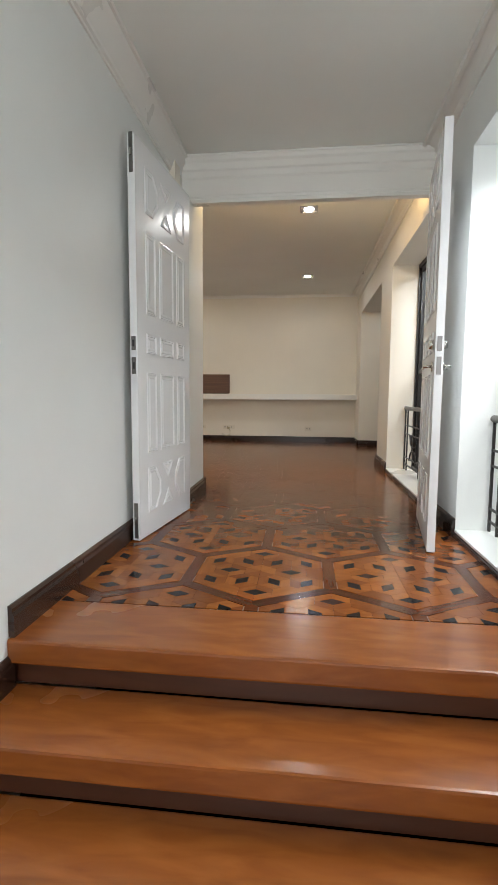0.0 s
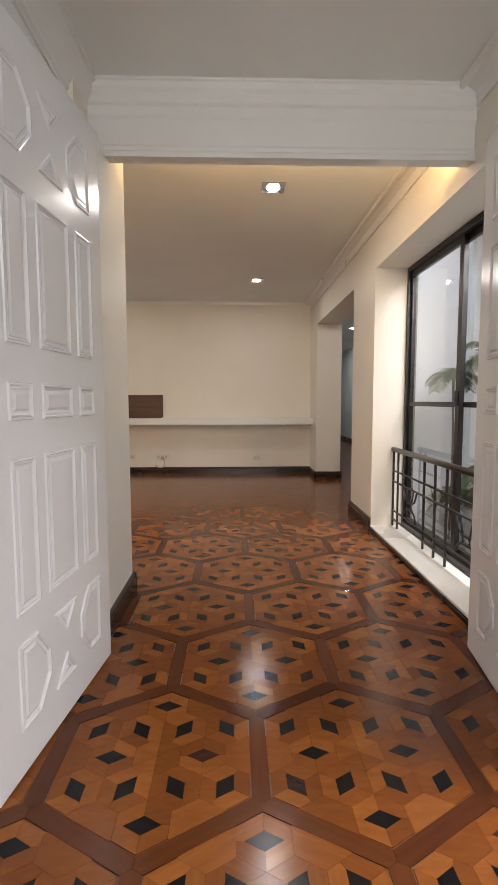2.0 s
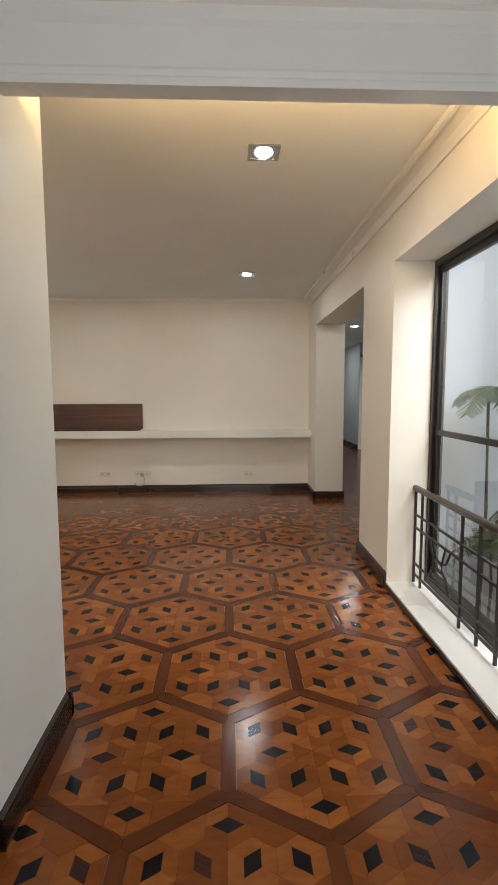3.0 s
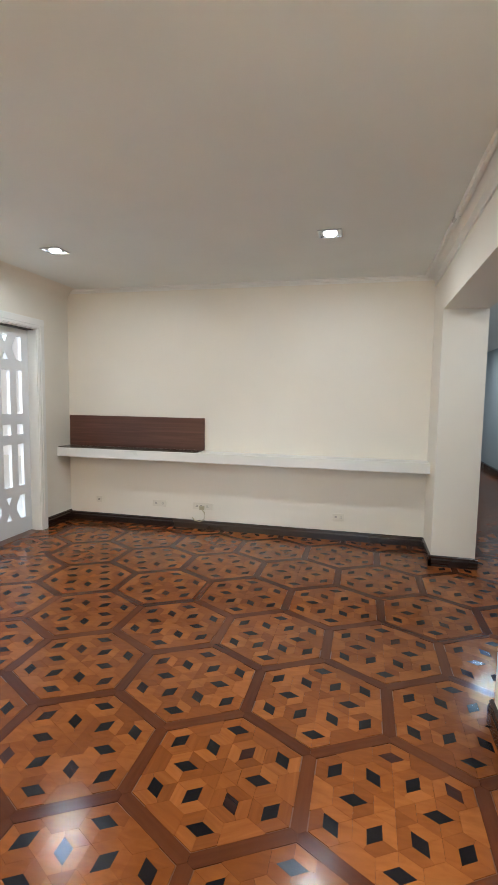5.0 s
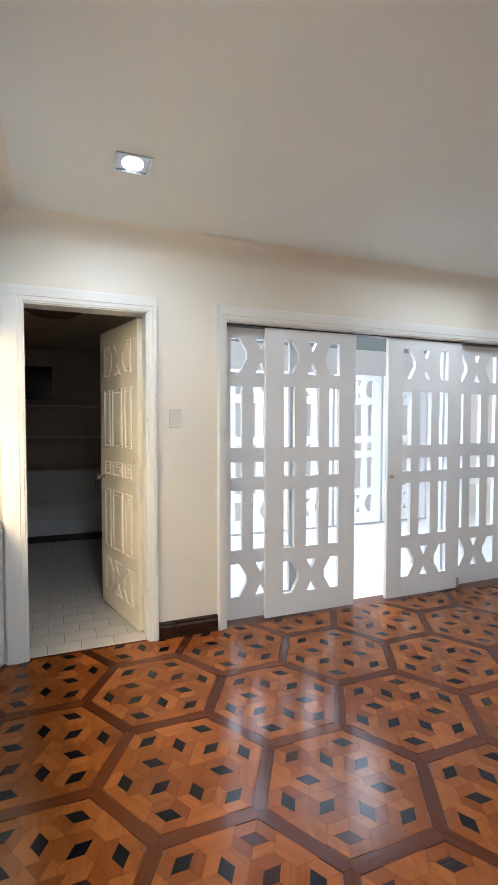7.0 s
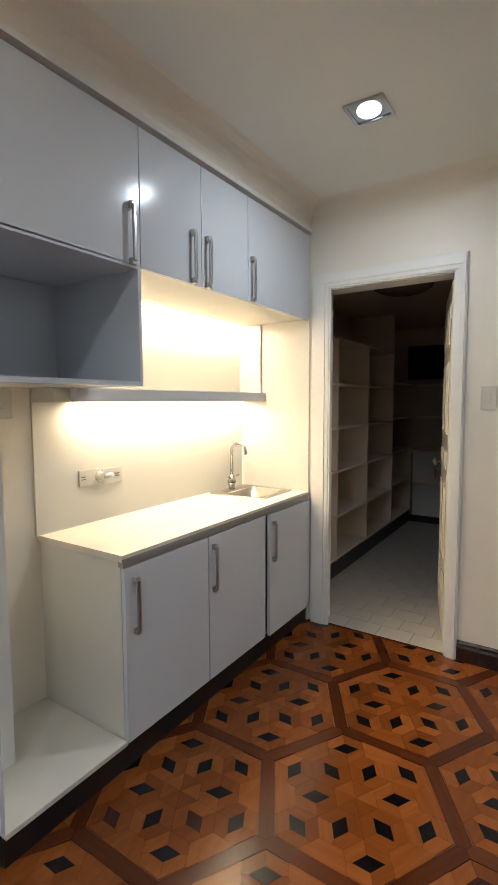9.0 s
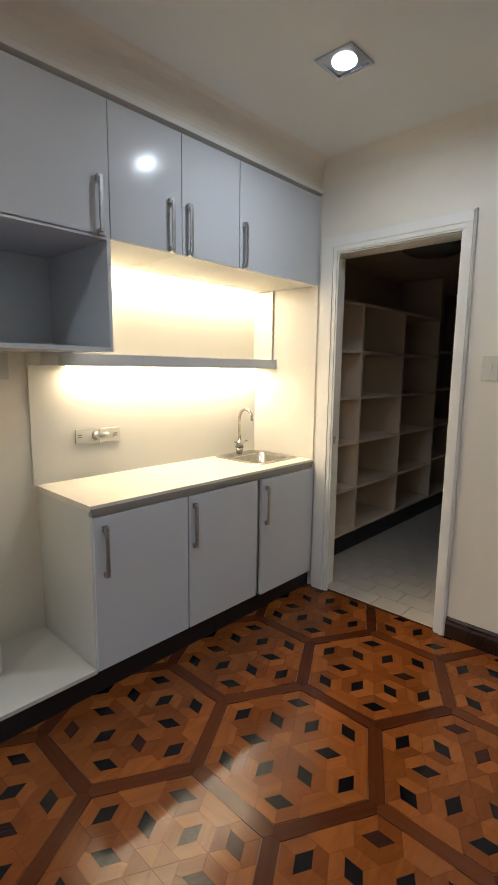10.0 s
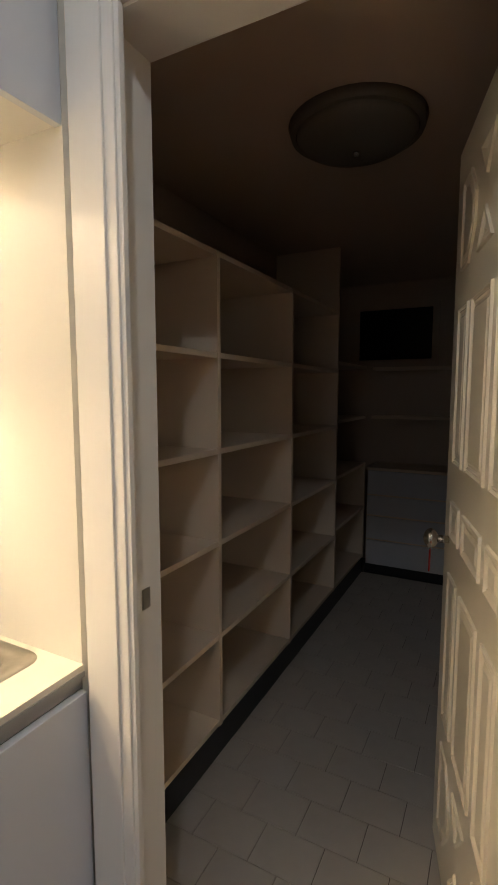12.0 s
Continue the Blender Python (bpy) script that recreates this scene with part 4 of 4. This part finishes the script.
palm(1.64, 5.42, 1.66, 9, 3, 0.30)
palm(1.64, 5.30, 0.60, 13, 5, 0.30)
palm(1.74, 4.92, 1.78, 10, 21, 0.38)
palm(1.76, 4.75, 0.85, 12, 11, 0.40)
palm(2.10, 5.30, 0.75, 10, 17, 0.6)
palm(2.35, 3.4, 1.2, 12, 7, 0.9)
palm(2.2, 2.3, 1.6, 11, 9, 0.8)
palm(2.5, 1.2, 1.1, 11, 13, 1.0)

# ---- pantry tiles ----
TW, TL = 0.150, 0.200
tile_mesh = mesh_of("tile", box(0.0015, TW - 0.0015, 0.0015, TL - 0.0015, -0.006, 0.0, 0.0012), M_TILE)
for i in range(21):
    for j in range(-1, 8):
        x = XW - 0.02 - (i + 1) * TW
        y = 3.92 + j * TL + (TL / 2 if i % 2 else 0) - 0.02
        if y < 3.68 or y + TL > 5.06 + TL * 0.4 or x < -6.1:
            continue
        t = new("tile", tile_mesh)
        t.parent = floor_pantry
        t.location = (x, y, 0.0)
structure("threshold", boxes((XW - 0.02, XW, 4.156, 4.906, -0.02, 0.001)), M_BORDER, "brown wooden threshold strip")

# ---- parquet: hexagons with border strips, light pieces and dark lozenges ----
floor_ob = bpy.data.objects["floor"]
P, A, X0, Y0 = 0.636, 0.1434, -1.79, 4.85
BORDER = 0.054
ZONES = [(XW, 1.24, KB, YN), (-0.99, XR, YS + 0.326, KB), (1.24, 2.9, 6.0, 16.5)]


def clip_poly(poly, zone):
    x0, x1, y0, y1 = zone
    for axis, lim, sign in ((0, x0, 1), (0, x1, -1), (1, y0, 1), (1, y1, -1)):
        out = []
        for i in range(len(poly)):
            a, b = poly[i - 1], poly[i]
            da, db = (a[axis] - lim) * sign, (b[axis] - lim) * sign
            if (da >= 0) != (db >= 0):
                k = da / (da - db)
                out.append((a[0] + (b[0] - a[0]) * k, a[1] + (b[1] - a[1]) * k))
            if db >= 0:
                out.append(b)
        poly = out
        if len(poly) < 3:
            return []
    return poly


def clip_convex(poly, hexa):
    """Clip poly by a convex polygon given anticlockwise."""
    for i in range(len(hexa)):
        a, b = hexa[i - 1], hexa[i]
        ex, ey = b[0] - a[0], b[1] - a[1]
        out = []
        for j in range(len(poly)):
            p, q = poly[j - 1], poly[j]
            dp = ex * (p[1] - a[1]) - ey * (p[0] - a[0])
            dq = ex * (q[1] - a[1]) - ey * (q[0] - a[0])
            if (dp >= 0) != (dq >= 0):
                k = dp / (dp - dq)
                out.append((p[0] + (q[0] - p[0]) * k, p[1] + (q[1] - p[1]) * k))
            if dq >= 0:
                out.append(q)
        poly = out
        if len(poly) < 3:
            return []
    return poly


def pol(r, deg):
    return (r * math.cos(radians(deg)), r * math.sin(radians(deg)))


AP = (P - BORDER) / 2
CR = AP / math.cos(radians(30))
inner_hex = [pol(CR, 30 + 60 * k) for k in range(6)]
unit = []          # (kind, polygon) of one hexagon about its centre
V = A / math.sqrt(3)
HL, HS = 0.051, 0.0295
lattice = [(pol(A, 60 * k), 60 * k) for k in range(6)] + [(pol(A * math.sqrt(3), 30 + 60 * k), 120 + 60 * k) for k in range(6)]
for (cx, cy), ang in lattice:
    ca, sa = math.cos(radians(ang)), math.sin(radians(ang))

    def at(u, v):
        return (cx + u * ca - v * sa, cy + u * sa + v * ca)

    unit.append(("dark", [at(HL, 0), at(0, HS), at(-HL, 0), at(0, -HS)]))
    cell = [at(*pol(V, 30 + 60 * k)) for k in range(6)]      # 30, 90, 150, 210, 270, 330
    R_, L_ = at(A / 2, 0), at(-A / 2, 0)
    tR, tL, tU, tD = at(HL, 0), at(-HL, 0), at(0, HS), at(0, -HS)
    for poly in ([tR, R_, cell[0], cell[1], tU], [tU, cell[1], cell[2], L_, tL], [tL, L_, cell[3], cell[4], tD], [tD, cell[4], cell[5], R_, tR]):
        unit.append(("light", clip_convex(poly, inner_hex)))
for k in range(6):
    unit.append(("light", [(0, 0), pol(V, 60 * k - 30), pol(A / 2, 60 * k), pol(V, 60 * k + 30)]))
# cells past the lozenges, towards the flats of the hexagon
for k in range(6):
    c = pol(2 * A, 60 * k)
    cell = [(c[0] + pol(V, 30 + 60 * j)[0], c[1] + pol(V, 30 + 60 * j)[1]) for j in range(6)]
    unit.append(("light", clip_convex(cell, inner_hex)))
unit = [(k, p) for k, p in unit if len(p) > 2]
strips = []
RO = P / 2 / math.cos(radians(30))
for k in range(3):         # three of the six sides belong to each hexagon
    a0, a1 = 60 * k - 30, 60 * k + 30
    o0, o1 = pol(RO, a0), pol(RO, a1)
    i0, i1 = pol(CR, a0), pol(CR, a1)
    nx, ny = pol(P, 60 * k)
    j0, j1 = (nx + pol(CR, a0 + 180 + 60)[0], ny + pol(CR, a0 + 240)[1]), (nx + pol(CR, a0 + 180)[0], ny + pol(CR, a0 + 180)[1])
    strips.append(("border", [o0, j0, j1, o1, i1, i0]))
unit += strips


def flat_piece(poly, z=0.0, gap=0.0004):
    """A piece with a narrow chamfered joint round it."""
    ring = shrink(poly, gap)
    low = [(x, y, z - 0.003) for x, y in shrink(poly, gap * 0.3)]
    return [(x, y, z) for x, y in ring], low


def area_of(poly):
    return sum(poly[i - 1][0] * poly[i][1] - poly[i][0] * poly[i - 1][1] for i in range(len(poly))) / 2


def piece_mesh(name, poly, mat, spin=0.0):
    top, low = flat_piece(poly)
    n = len(top)
    me = bpy.data.meshes.new(name)
    c, s = math.cos(-spin), math.sin(-spin)
    vs = [(x * c - y * s, x * s + y * c, z) for x, y, z in top + low]
    me.from_pydata(vs, [], [tuple(range(n))] + [(i, i + n, (i + 1) % n + n, (i + 1) % n) for i in range(n)])
    me.materials.append(mat)
    return me


SINGLE = {"dark": ("lozenge", M_DARKW, M_DARKW_J), "light": ("inlay_piece", M_LIGHTW, M_LIGHTW_J), "border": ("border_strip", M_BORDER, M_BORDER_J)}
shared = []
for kind, poly in unit:
    if area_of(poly) < 0:
        poly.reverse()
    # grain along the longest edge
    e = max(range(len(poly)), key=lambda i: (poly[i][0] - poly[i - 1][0]) ** 2 + (poly[i][1] - poly[i - 1][1]) ** 2)
    spin = math.atan2(poly[e][1] - poly[e - 1][1], poly[e][0] - poly[e - 1][0])
    shared.append((kind, poly, spin, piece_mesh(SINGLE[kind][0], poly, SINGLE[kind][1], spin)))
count = {"dark": 0, "light": 0, "border": 0}
joined = {k: ([], []) for k in count}
cells = []
for r in range(-7, 22):
    for k in range(-5, 10):
        cx, cy = X0 + P * k + (P / 2 if r % 2 else 0), Y0 + P * math.sqrt(3) / 2 * r
        cells.append((cx, cy))
# hexagons near the walked line first
cells.sort(key=lambda c: min(math.hypot(c[0] - px, c[1] - py) for px, py in ((-0.2, 2.1), (-0.2, 2.9), (-1.8, 4.9), (-0.3, 5.4), (-2.4, 4.9), (-1.1, 4.9))))
for cx, cy in cells:
    for kind, poly, spin, me in shared:
        full = [(x + cx, y + cy) for x, y in poly]
        for zone in ZONES:
            c = clip_poly(full, zone)
            if not c or abs(area_of(c)) < 2e-5:
                continue
            whole = len(c) == len(full) and abs(area_of(c) - area_of(full)) < 1e-7
            if whole and count[kind] < 300:
                count[kind] += 1
                o = new(SINGLE[kind][0], me)
                o.parent = floor_ob
                o.location = (cx, cy, 0)
                o.rotation_euler = (0, 0, spin)
            else:
                vs, fs = joined[kind]
                top, low = flat_piece(c)
                b, n = len(vs), len(top)
                vs += top + low
                fs.append(tuple(range(b, b + n)))
                fs += [(b + i, b + i + n, b + (i + 1) % n + n, b + (i + 1) % n) for i in range(n)]
            if whole:
                break
for kind, (vs, fs) in joined.items():
    me = bpy.data.meshes.new("parquet_" + kind)
    me.from_pydata(vs, [], fs)
    me.materials.append(SINGLE[kind][2])
    o = new({"dark": "dark_lozenges", "light": "light_inlay", "border": "border_strips"}[kind], me)
    o.parent = floor_ob
    tagged(o, kind="stuff")
